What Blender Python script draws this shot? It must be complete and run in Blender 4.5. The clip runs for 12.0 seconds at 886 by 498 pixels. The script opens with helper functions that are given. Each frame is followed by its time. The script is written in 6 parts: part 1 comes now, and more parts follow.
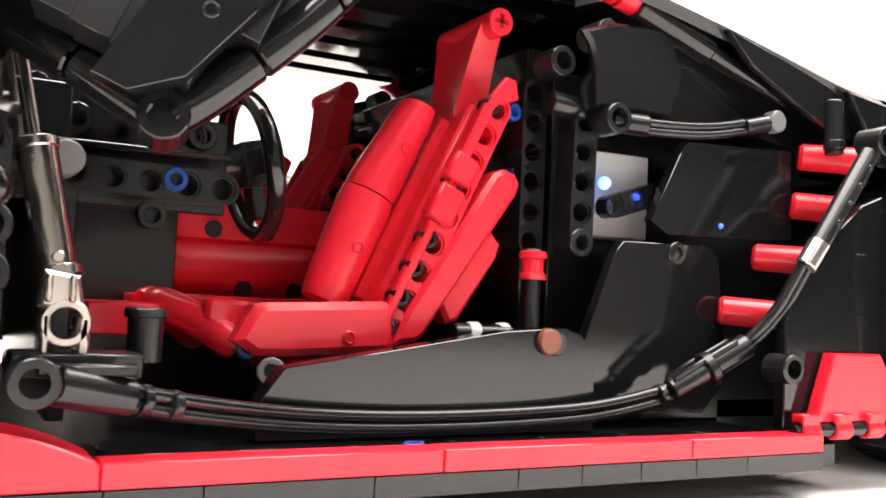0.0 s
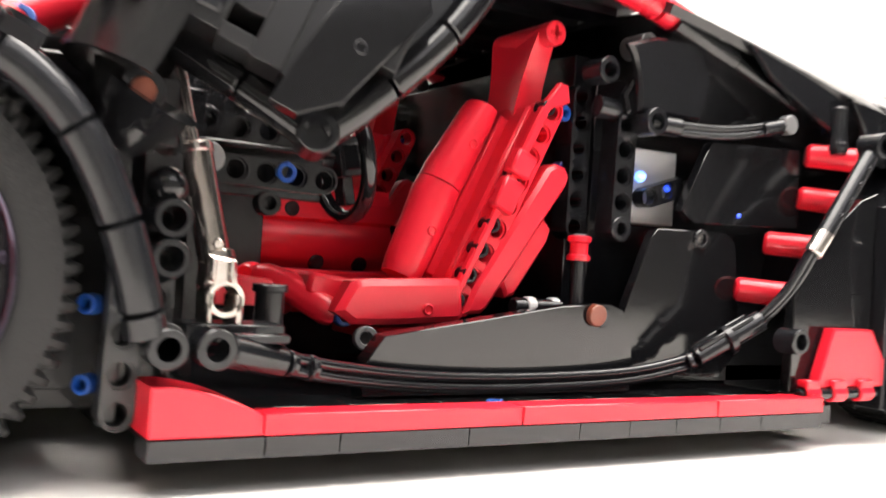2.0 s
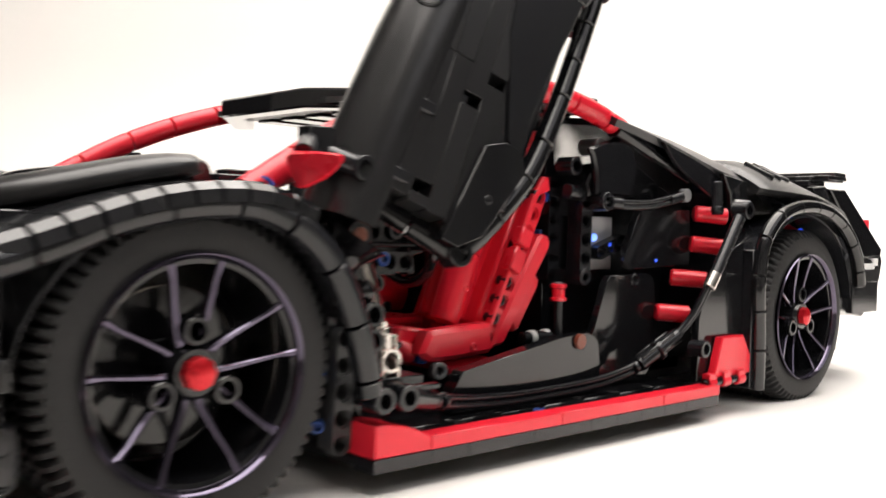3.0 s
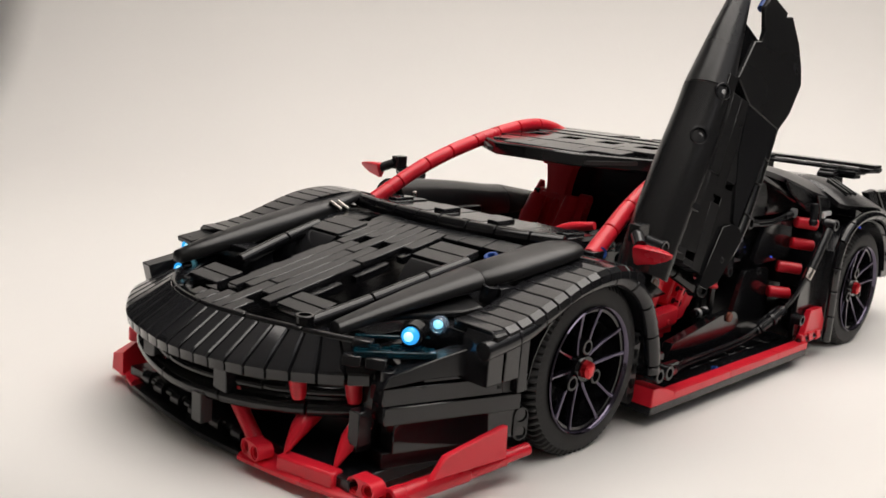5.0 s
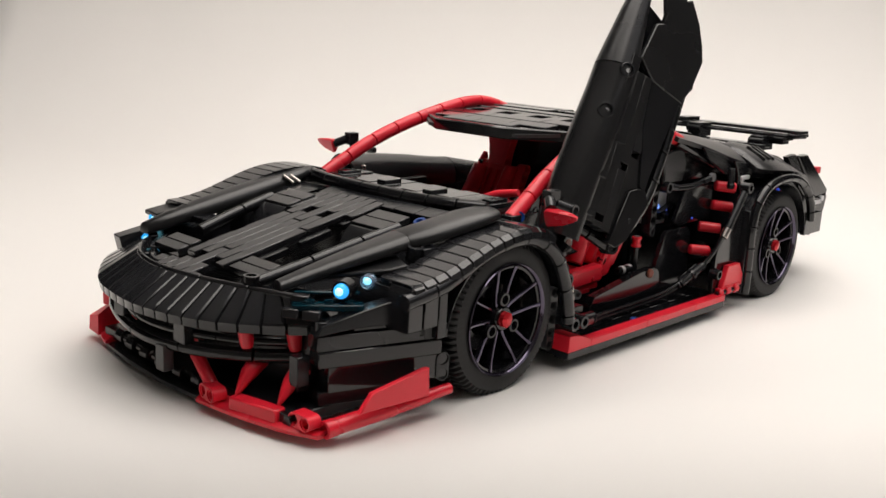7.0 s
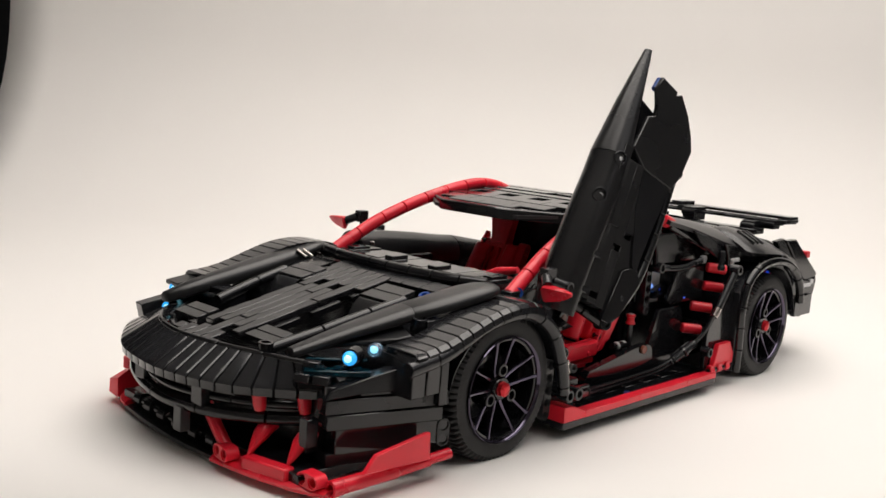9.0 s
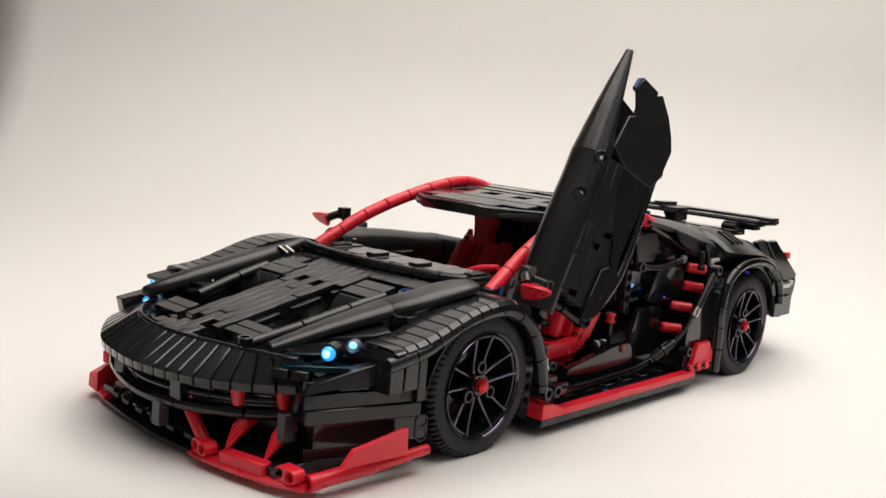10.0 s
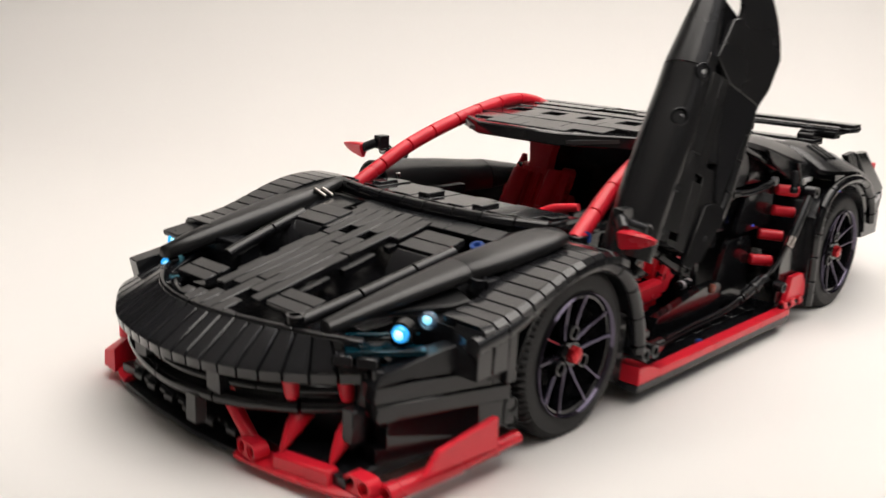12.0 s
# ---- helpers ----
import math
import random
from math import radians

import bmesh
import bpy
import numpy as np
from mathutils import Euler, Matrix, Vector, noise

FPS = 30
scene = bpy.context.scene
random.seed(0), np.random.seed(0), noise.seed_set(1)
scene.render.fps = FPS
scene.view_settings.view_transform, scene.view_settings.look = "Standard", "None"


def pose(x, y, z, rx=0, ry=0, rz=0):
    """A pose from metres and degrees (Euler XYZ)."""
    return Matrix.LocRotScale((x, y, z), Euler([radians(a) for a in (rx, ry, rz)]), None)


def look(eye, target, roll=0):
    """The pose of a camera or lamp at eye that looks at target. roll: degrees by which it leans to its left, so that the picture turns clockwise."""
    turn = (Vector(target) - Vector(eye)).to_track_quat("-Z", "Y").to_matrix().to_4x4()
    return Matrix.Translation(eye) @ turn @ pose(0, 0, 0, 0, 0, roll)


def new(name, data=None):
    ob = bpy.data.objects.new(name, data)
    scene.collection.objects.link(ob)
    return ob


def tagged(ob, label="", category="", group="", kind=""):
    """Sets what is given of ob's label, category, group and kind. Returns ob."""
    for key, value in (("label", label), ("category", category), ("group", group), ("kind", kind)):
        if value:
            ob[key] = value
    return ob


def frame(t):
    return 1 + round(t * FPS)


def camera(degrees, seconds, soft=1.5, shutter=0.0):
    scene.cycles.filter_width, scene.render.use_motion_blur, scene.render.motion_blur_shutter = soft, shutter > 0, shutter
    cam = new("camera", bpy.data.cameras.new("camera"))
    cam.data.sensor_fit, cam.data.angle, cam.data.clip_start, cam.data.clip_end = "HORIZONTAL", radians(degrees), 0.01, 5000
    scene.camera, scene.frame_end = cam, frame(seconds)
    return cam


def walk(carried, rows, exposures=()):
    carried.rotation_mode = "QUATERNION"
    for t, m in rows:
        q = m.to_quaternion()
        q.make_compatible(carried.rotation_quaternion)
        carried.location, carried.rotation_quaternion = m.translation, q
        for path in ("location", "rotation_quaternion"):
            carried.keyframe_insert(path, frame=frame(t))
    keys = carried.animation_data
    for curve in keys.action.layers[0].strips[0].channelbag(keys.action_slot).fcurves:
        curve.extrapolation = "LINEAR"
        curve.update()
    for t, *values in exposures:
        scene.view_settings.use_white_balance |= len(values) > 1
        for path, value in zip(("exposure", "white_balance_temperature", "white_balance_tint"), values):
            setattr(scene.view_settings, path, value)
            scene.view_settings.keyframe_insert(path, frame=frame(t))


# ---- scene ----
cam = camera(49.8, 12.0, 1.5, 0.6)
PATH = [
    (0, (-0.117, -0.284, 0.045), (0.836, 1.471, 0.156), 2.5),
    (0.5, (-0.121, -0.284, 0.045), (0.816, 1.48, 0.146), 2.3),
    (1, (-0.122, -0.285, 0.045), (0.812, 1.482, 0.125), 2.4),
    (1.5, (-0.135, -0.289, 0.044), (0.8, 1.479, 0.088), 2.9),
    (2, (-0.158, -0.303, 0.05), (0.857, 1.42, 0.069), 3.6),
    (2.5, (-0.224, -0.324, 0.071), (1.022, 1.24, 0.074), 2.8),
    (3, (-0.292, -0.337, 0.081), (1.084, 1.114, 0.039), 1.5),
    (3.5, (-0.362, -0.335, 0.088), (1.07, 1.057, -0.017), 2.1),
    (3.7, (-0.393, -0.335, 0.101), (1.055, 1.038, -0.029), 2.7),
    (5.3, (-0.5463, -0.3726, 0.1868), (0.891, 0.957, -0.221), 4.42),
    (5.5, (-0.547, -0.381, 0.188), (0.899, 0.938, -0.225), 4.4),
    (6, (-0.5494, -0.3997, 0.1878), (0.901, 0.908, -0.243), 4.36),
    (6.5, (-0.558, -0.415, 0.191), (0.886, 0.902, -0.233), 3.4),
    (6.7, (-0.5568, -0.42, 0.1911), (0.879, 0.901, -0.251), 3.34),
    (8.3, (-0.581, -0.443, 0.192), (0.843, 0.911, -0.177), 3.1),
    (8.5, (-0.584, -0.445, 0.195), (0.849, 0.909, -0.146), 3.6),
    (9, (-0.583, -0.451, 0.196), (0.859, 0.907, -0.085), 4.3),
    (9.5, (-0.582, -0.453, 0.197), (0.871, 0.894, -0.079), 4.7),
    (10, (-0.582, -0.456, 0.195), (0.878, 0.883, -0.084), 4.9),
    (10.5, (-0.58, -0.456, 0.193), (0.872, 0.885, -0.115), 5.1),
    (11, (-0.576, -0.452, 0.187), (0.864, 0.892, -0.161), 4.8),
    (11.5, (-0.565, -0.433, 0.188), (0.854, 0.917, -0.217), 4.3),
    (12, (-0.538, -0.358, 0.201), (0.907, 0.936, -0.285), 2.9),
]
EXPOSURES = [(0, 1.78), (1.0, 1.8), (1.5, 1.88), (2.0, 1.82), (2.5, 1.22), (3.0, 0.74), (3.5, 0.16), (3.7, 0.05), (5.3, -0.25), (6.5, -0.2), (8.5, -0.16), (9.5, -0.18), (10.5, -0.2), (11.5, -0.25), (12.0, -0.08)]
walk(cam, [(t, look(eye, target, roll)) for t, eye, target, roll in PATH], EXPOSURES)

# ---- light: one large ceiling panel, and a dim room all round ----
world = bpy.data.worlds.new("world")
scene.world = world
world.use_nodes = True
world.node_tree.nodes["Background"].inputs[0].default_value = (0.9, 0.95, 1.0, 1)
world.node_tree.nodes["Background"].inputs[1].default_value = 0.05

PANEL = (0.20, -0.18)
SOFTBOX = ((0.35, -1.15, 1.25), (0.0, 0.0, 0.05))


def area(name, eye, target, w, h, watts, colour):
    data = bpy.data.lights.new(name, "AREA")
    data.shape, data.size, data.size_y, data.energy, data.color = "RECTANGLE", w, h, watts, colour
    ob = new(name, data)
    ob.matrix_world = look(eye, target)
    return ob


area("ceiling_panel_light", (PANEL[0], PANEL[1], 1.53), (PANEL[0], PANEL[1], 0.0), 1.9, 1.7, 12.5, (1.0, 0.952, 0.945))
area("softbox_light", SOFTBOX[0], SOFTBOX[1], 1.3, 0.8, 3.0, (1.0, 0.965, 0.965))


# ---- materials ----
def material(name, base, rough=0.35, metal=0.0, vary=0.15, bump=0.0, scale=60.0, coat=0.0, emit=None, strength=0.0, glass=0.0, spec=0.5, dust=0.0):
    mat = bpy.data.materials.new(name)
    mat.use_nodes = True
    nt = mat.node_tree
    bsdf = nt.nodes["Principled BSDF"]
    bsdf.inputs["Metallic"].default_value = metal
    bsdf.inputs["Coat Weight"].default_value = coat
    bsdf.inputs["Specular IOR Level"].default_value = spec
    bsdf.inputs["Transmission Weight"].default_value = glass
    coords = nt.nodes.new("ShaderNodeTexCoord")
    big = nt.nodes.new("ShaderNodeTexNoise")
    big.inputs["Scale"].default_value, big.inputs["Detail"].default_value = scale, 4
    fine = nt.nodes.new("ShaderNodeTexNoise")
    fine.inputs["Scale"].default_value, fine.inputs["Detail"].default_value = scale * 14, 3
    for n in (big, fine):
        nt.links.new(coords.outputs["Object"], n.inputs["Vector"])
    info = nt.nodes.new("ShaderNodeObjectInfo")
    mix = nt.nodes.new("ShaderNodeMath")
    mix.operation = "ADD"
    nt.links.new(big.outputs["Fac"], mix.inputs[0])
    nt.links.new(info.outputs["Random"], mix.inputs[1])
    ramp = nt.nodes.new("ShaderNodeValToRGB")
    ramp.color_ramp.elements[0].position, ramp.color_ramp.elements[1].position = 0.3, 1.6
    lo, hi = 1 - vary, 1 + vary
    ramp.color_ramp.elements[0].color = (*[min(1, c * lo) for c in base], 1)
    ramp.color_ramp.elements[1].color = (*[min(1, c * hi + dust) for c in base], 1)
    half = nt.nodes.new("ShaderNodeMath")
    half.operation = "MULTIPLY"
    half.inputs[1].default_value = 0.6
    nt.links.new(mix.outputs[0], half.inputs[0])
    nt.links.new(half.outputs[0], ramp.inputs["Fac"])
    ramp.color_ramp.elements[1].position = 1.0
    nt.links.new(ramp.outputs["Color"], bsdf.inputs["Base Color"])
    span = nt.nodes.new("ShaderNodeMapRange")
    span.inputs["From Min"].default_value, span.inputs["From Max"].default_value = 0.3, 1.5
    span.inputs["To Min"].default_value, span.inputs["To Max"].default_value = max(0.02, rough * 0.86), min(1, rough * 1.14)
    nt.links.new(mix.outputs[0], span.inputs["Value"])
    nt.links.new(span.outputs["Result"], bsdf.inputs["Roughness"])
    if bump:
        b = nt.nodes.new("ShaderNodeBump")
        b.inputs["Strength"].default_value, b.inputs["Distance"].default_value = bump, 0.0004
        nt.links.new(fine.outputs["Fac"], b.inputs["Height"])
        nt.links.new(b.outputs["Normal"], bsdf.inputs["Normal"])
    if emit:
        bsdf.inputs["Emission Color"].default_value = (*emit, 1)
        bsdf.inputs["Emission Strength"].default_value = strength
    return mat


BLACK = material("black_plastic", (0.0105, 0.0110, 0.0132), 0.23, bump=0.04, scale=45, vary=0.25)
GLOSS = material("black_gloss_plastic", (0.0075, 0.0077, 0.0088), 0.10, bump=0.03, scale=30, vary=0.2)
SHELL = material("satin_black_shell_plastic", (0.0135, 0.0137, 0.0148), 0.27, bump=0.03, scale=30, vary=0.15)
SATIN = material("satin_black_plastic", (0.0140, 0.0141, 0.0150), 0.30, bump=0.04, scale=30, vary=0.2)
TILE = material("black_tile_plastic", (0.0165, 0.0168, 0.0188), 0.10, bump=0.02, scale=35, vary=0.14, spec=0.62)
RED = material("red_plastic", (0.76, 0.016, 0.036), 0.30, bump=0.03, scale=40, vary=0.1)
GREY = material("dark_grey_plastic", (0.045, 0.046, 0.047), 0.35, bump=0.04, scale=40, vary=0.2)
PALE = material("pale_grey_plastic", (0.62, 0.62, 0.63), 0.30, vary=0.08)
LIGHTGREY = material("light_grey_plastic", (0.20, 0.20, 0.205), 0.35, vary=0.1)
WHITE = material("white_plastic", (0.55, 0.55, 0.55), 0.3, vary=0.06)
BLUE = material("blue_plastic", (0.006, 0.055, 0.28), 0.3, vary=0.1)
BROWN = material("brown_plastic", (0.20, 0.055, 0.03), 0.35, vary=0.15)
RUBBER = material("black_rubber", (0.0095, 0.0095, 0.0100), 0.60, bump=0.35, scale=90, vary=0.2)
RIM = material("dark_violet_metal", (0.105, 0.092, 0.130), 0.10, metal=0.9, vary=0.15)
CHROME = material("chrome", (0.66, 0.61, 0.57), 0.24, metal=1.0, vary=0.08)
REDMETAL = material("red_metallic_cap", (0.55, 0.012, 0.02), 0.25, metal=0.5, vary=0.1)
# faint emission stands in for LED light caught in the clear plastic
LENS = material("pale_blue_clear_plastic", (0.75, 0.85, 1.0), 0.06, glass=0.9, vary=0.05, emit=(0.40, 0.60, 1.0), strength=0.02)
BLUECLEAR = material("trans_light_blue_plastic", (0.004, 0.07, 0.11), 0.06, glass=0.7, vary=0.1)
LED = material("cyan_white_led", (0.05, 0.35, 0.6), 0.2, emit=(0.03, 0.42, 1.0), strength=1.0)
LEDCORE = material("white_led_core", (0.9, 1.0, 1.0), 0.3, emit=(0.30, 0.85, 1.0), strength=1.5)
LEDBLUE = material("blue_led", (0.1, 0.2, 1.0), 0.3, emit=(0.02, 0.08, 1.0), strength=0.45)
LEDWHITE = material("white_blue_led", (0.6, 0.8, 1.0), 0.3, emit=(0.08, 0.24, 1.0), strength=1.0)
PAPER = material("warm_white_paper", (0.80, 0.780, 0.757), 0.85, bump=0.05, scale=3, vary=0.02)
CEIL = material("ceiling_paint", (0.75, 0.74, 0.72), 0.8, bump=0.1, scale=4, vary=0.05)
WALL = material("grey_wall_paint", (0.55, 0.54, 0.52), 0.8, bump=0.1, scale=4, vary=0.08)
TABLE = material("dark_table_laminate", (0.035, 0.03, 0.027), 0.5, bump=0.05, scale=12, vary=0.25)
DARK = material("black_cloth", (0.012, 0.012, 0.014), 0.9, bump=0.3, scale=30, vary=0.3)
DIFFUSER = material("lamp_diffuser", (0.8, 0.8, 0.8), 0.6, emit=(1.0, 0.93, 0.85), strength=3.0)

# ---- geometry helpers: plain vertex and face lists ----
U = 0.008
V = Vector


def axes(o, x, y):
    """A frame at o whose first axis is x and whose second lies towards y."""
    x = V(x).normalized()
    z = x.cross(V(y)).normalized()
    y = z.cross(x)
    m = Matrix((x, y, z)).transposed().to_4x4()
    m.translation = V(o)
    return m


def along(a, b, up=(0, 0, 1)):
    """A frame at a whose third axis runs to b."""
    z = (V(b) - V(a)).normalized()
    up = V(up)
    if abs(z.dot(up)) > 0.98:
        up = V((1, 0, 0))
    x = up.cross(z).normalized()
    m = Matrix((x, z.cross(x), z)).transposed().to_4x4()
    m.translation = V(a)
    return m


def side(y, x=0.0, z=0.0):
    """A frame in which a profile's coordinates are car x and z, and depth goes outwards on the near flank."""
    return Matrix(((1, 0, 0, x), (0, 0, -1, y), (0, 1, 0, z), (0, 0, 0, 1)))


def spline(pts, sub=5):
    pts = [V(p) for p in pts]
    out = []
    for i in range(len(pts) - 1):
        p0, p1, p2, p3 = pts[max(i - 1, 0)], pts[i], pts[i + 1], pts[min(i + 2, len(pts) - 1)]
        for k in range(sub):
            t = k / sub
            out.append(0.5 * ((2 * p1) + (p2 - p0) * t + (2 * p0 - 5 * p1 + 4 * p2 - p3) * t * t + (3 * p1 - p0 - 3 * p2 + p3) * t ** 3))
    return out + [pts[-1]]


class G:
    def __init__(self):
        self.v, self.f = [], []

    def add(self, vs, fs, m=None):
        o = len(self.v)
        self.v += [tuple(m @ V(p)) if m is not None else tuple(p) for p in vs]
        self.f += [tuple(i + o for i in f) for f in fs]
        return self

    def box(self, c, s, m=None, ch=0.0004):
        hx, hy, hz = s[0] / 2, s[1] / 2, s[2] / 2
        ch = min(ch, hx * 0.8, hy * 0.8, hz * 0.8)
        vs, idx = [], {}
        for sx in (-1, 1):
            for sy in (-1, 1):
                for sz in (-1, 1):
                    for ax in range(3):
                        d = [ch, ch, ch]
                        d[ax] = 0
                        idx[sx, sy, sz, ax] = len(vs)
                        vs.append((c[0] + sx * (hx - d[0]), c[1] + sy * (hy - d[1]), c[2] + sz * (hz - d[2])))
        fs = []
        sg = (-1, 1)
        for a in sg:
            fs.append([idx[a, -1, -1, 0], idx[a, 1, -1, 0], idx[a, 1, 1, 0], idx[a, -1, 1, 0]])
            fs.append([idx[-1, a, -1, 1], idx[1, a, -1, 1], idx[1, a, 1, 1], idx[-1, a, 1, 1]])
            fs.append([idx[-1, -1, a, 2], idx[1, -1, a, 2], idx[1, 1, a, 2], idx[-1, 1, a, 2]])
            for b in sg:
                fs.append([idx[a, b, -1, 0], idx[a, b, 1, 0], idx[a, b, 1, 1], idx[a, b, -1, 1]])
                fs.append([idx[a, -1, b, 0], idx[a, 1, b, 0], idx[a, 1, b, 2], idx[a, -1, b, 2]])
                fs.append([idx[-1, a, b, 1], idx[1, a, b, 1], idx[1, a, b, 2], idx[-1, a, b, 2]])
                for d in sg:
                    fs.append([idx[a, b, d, 0], idx[a, b, d, 1], idx[a, b, d, 2]])
        return self.add(vs, fs, m)

    def lathe(self, prof, n=24, m=None, close=False):
        """Turn (radius, height) points about the local z axis."""
        vs, fs, k = [], [], len(prof)
        for i in range(n):
            a = 2 * math.pi * i / n
            vs += [(r * math.cos(a), r * math.sin(a), h) for r, h in prof]
        for i in range(n):
            j = (i + 1) % n
            for q in range(k if close else k - 1):
                w = (q + 1) % k
                fs.append([i * k + q, j * k + q, j * k + w, i * k + w])
        if not close:
            if prof[0][0] > 1e-6:
                fs.append([i * k for i in range(n)])
            if prof[-1][0] > 1e-6:
                fs.append([i * k + k - 1 for i in range(n)])
        return self.add(vs, fs, m)

    def cyl(self, a, b, r, r2=None, n=16, ch=0.0003):
        r2 = r if r2 is None else r2
        h = (V(b) - V(a)).length
        ch = min(ch, r * 0.4, r2 * 0.4, h * 0.3)
        return self.lathe([(r - ch, 0), (r, ch), (r2, h - ch), (r2 - ch, h)], n, along(a, b))

    def pipe(self, a, b, big, small, n=20):
        h = (V(b) - V(a)).length
        c = 0.0003
        return self.lathe([(small, 0), (big - c, 0), (big, c), (big, h - c), (big - c, h), (small, h)], n, along(a, b), True)

    def tube(self, pts, r, n=12, sub=5):
        p = spline(pts, sub) if sub > 1 else [V(q) for q in pts]
        rs = r if isinstance(r, (list, tuple)) else [r, r]
        secs, up = [], V((0.13, 0.31, 0.94)).normalized()
        for i, c in enumerate(p):
            d = (p[min(i + 1, len(p) - 1)] - p[max(i - 1, 0)]).normalized()
            x = up.cross(d).normalized()
            y = d.cross(x)
            t = i / (len(p) - 1) * (len(rs) - 1)
            k = min(int(t), len(rs) - 2)
            rad = rs[k] + (rs[k + 1] - rs[k]) * (t - k)
            secs.append([c + rad * (math.cos(q) * x + math.sin(q) * y) for q in (2 * math.pi * j / n for j in range(n))])
        return self.loft(secs)

    def loft(self, secs, cap=True, m=None):
        k = len(secs[0])
        vs = [p for s in secs for p in s]
        fs = [[i * k + j, i * k + (j + 1) % k, (i + 1) * k + (j + 1) % k, (i + 1) * k + j] for i in range(len(secs) - 1) for j in range(k)]
        if cap:
            fs += [list(range(k)), [(len(secs) - 1) * k + j for j in range(k)]]
        return self.add(vs, fs, m)

    def prism(self, poly, depth, m=None, ch=0.0004):
        n = len(poly)
        area = sum(poly[i][0] * poly[(i + 1) % n][1] - poly[(i + 1) % n][0] * poly[i][1] for i in range(n))
        poly = poly if area > 0 else poly[::-1]
        ins = []
        for i in range(n):
            a, b, c = V(poly[i - 1]), V(poly[i]), V(poly[(i + 1) % n])
            e, g = (b - a).normalized(), (c - b).normalized()
            na, nb = V((-e.y, e.x)), V((-g.y, g.x))
            d = na + nb
            d = d / max(0.35, d.dot(na)) if d.length > 1e-6 else na
            ins.append(b + d * ch)
        rings = [[(*p, 0) for p in ins], [(*p, ch) for p in poly], [(*p, depth - ch) for p in poly], [(*p, depth) for p in ins]]
        return self.loft(rings, True, m)

    def ball(self, c, r, n=16):
        prof = [(r * math.sin(math.pi * i / 10), -r * math.cos(math.pi * i / 10)) for i in range(11)]
        prof[0], prof[-1] = (0, -r), (0, r)
        return self.lathe(prof, n, Matrix.Translation(V(c)))

    def beam(self, m, n, thick=0.0076, h=0.0074):
        """A studless beam with n round holes, along local x, its holes along local z."""
        seg = 16
        for k in range(n):
            first, last = k == 0, k == n - 1
            out = []
            for i in range(seg):
                a = 2 * math.pi * i / seg
                c, s = math.cos(a), math.sin(a)
                rnd = (first and c < -1e-6) or (last and c > 1e-6)
                if rnd:
                    out.append((h / 2 * c, h / 2 * s))
                else:
                    q = max(abs(c), abs(s))
                    out.append((c / q * U / 2, s / q * h / 2) if abs(abs(c) - q) < 1e-9 else (c / q * h / 2 if abs(c / q) < 0.9 else math.copysign(U / 2, c), s / q * h / 2))
            r1, r2, dp, t = 0.0031, 0.00245, 0.0009, thick / 2
            rings = []
            for zz, rr in ((-t + dp, r2), (-t + dp, r1), (-t, r1)):
                rings.append([(rr * math.cos(2 * math.pi * i / seg), rr * math.sin(2 * math.pi * i / seg), zz) for i in range(seg)])
            rings.append([(*p, -t) for p in out])
            rings.append([(*p, t) for p in out])
            for zz, rr in ((t, r1), (t - dp, r1), (t - dp, r2)):
                rings.append([(rr * math.cos(2 * math.pi * i / seg), rr * math.sin(2 * math.pi * i / seg), zz) for i in range(seg)])
            rings.append(rings[0])
            off = Matrix.Translation((k * U, 0, 0))
            self.loft(rings, False, (m @ off) if m is not None else off)
        return self

    def pin(self, c, d, r=0.0030, depth=0.0012):
        """The end of a connector: a ring with a sunk cross slot, facing d."""
        c, d = V(c), V(d).normalized()
        m = along(c - d * depth, c)
        h = r * 0.52
        self.lathe([(0.0, -0.0022), (h, -0.0022), (h, depth - 0.0003), (h + 0.0002, depth), (r - 0.0003, depth), (r, depth - 0.0003), (r, -0.003)], 18, m)
        self.box((0, r * 0.76, depth), (0.0007, r * 0.5, 0.0003), m, 0.0001)
        return self


FAR = {"y": -0.021, "z": 0.0055}  # the far flank stands a little nearer and higher than a plain mirror image


def part(name, g, mat, parent, label="", s=-1, sharp=38):
    """Link a vertex list as one mesh under parent; s=+1 mirrors it to the far flank."""
    me = bpy.data.meshes.new(name)
    vs = g.v if s < 0 else [(x, FAR["y"] - y, z + FAR["z"] * min(1.0, max(0.0, z - 0.02) / 0.05)) for x, y, z in g.v]
    me.from_pydata(vs, [], g.f)
    bm = bmesh.new()
    bm.from_mesh(me)
    bmesh.ops.remove_doubles(bm, verts=bm.verts, dist=1e-7)
    bmesh.ops.recalc_face_normals(bm, faces=bm.faces)
    bm.to_mesh(me)
    bm.free()
    me.shade_smooth()
    me.set_sharp_from_angle(angle=radians(sharp))
    me.materials.append(mat)
    ob = new(name, me)
    ob.parent = parent
    if label:
        ob["label"] = label
    return ob


def copy_part(ob, m, parent):
    """The same meshes again, at the pose m under parent."""
    c = new(ob.name, ob.data)
    c.parent, c.matrix_basis = parent, m
    if "label" in ob:
        c["label"] = ob["label"]
    for k in ob.children:
        d = new(k.name, k.data)
        d.parent, d.matrix_basis = c, k.matrix_basis.copy()
        if "label" in k:
            d["label"] = k["label"]
    return c


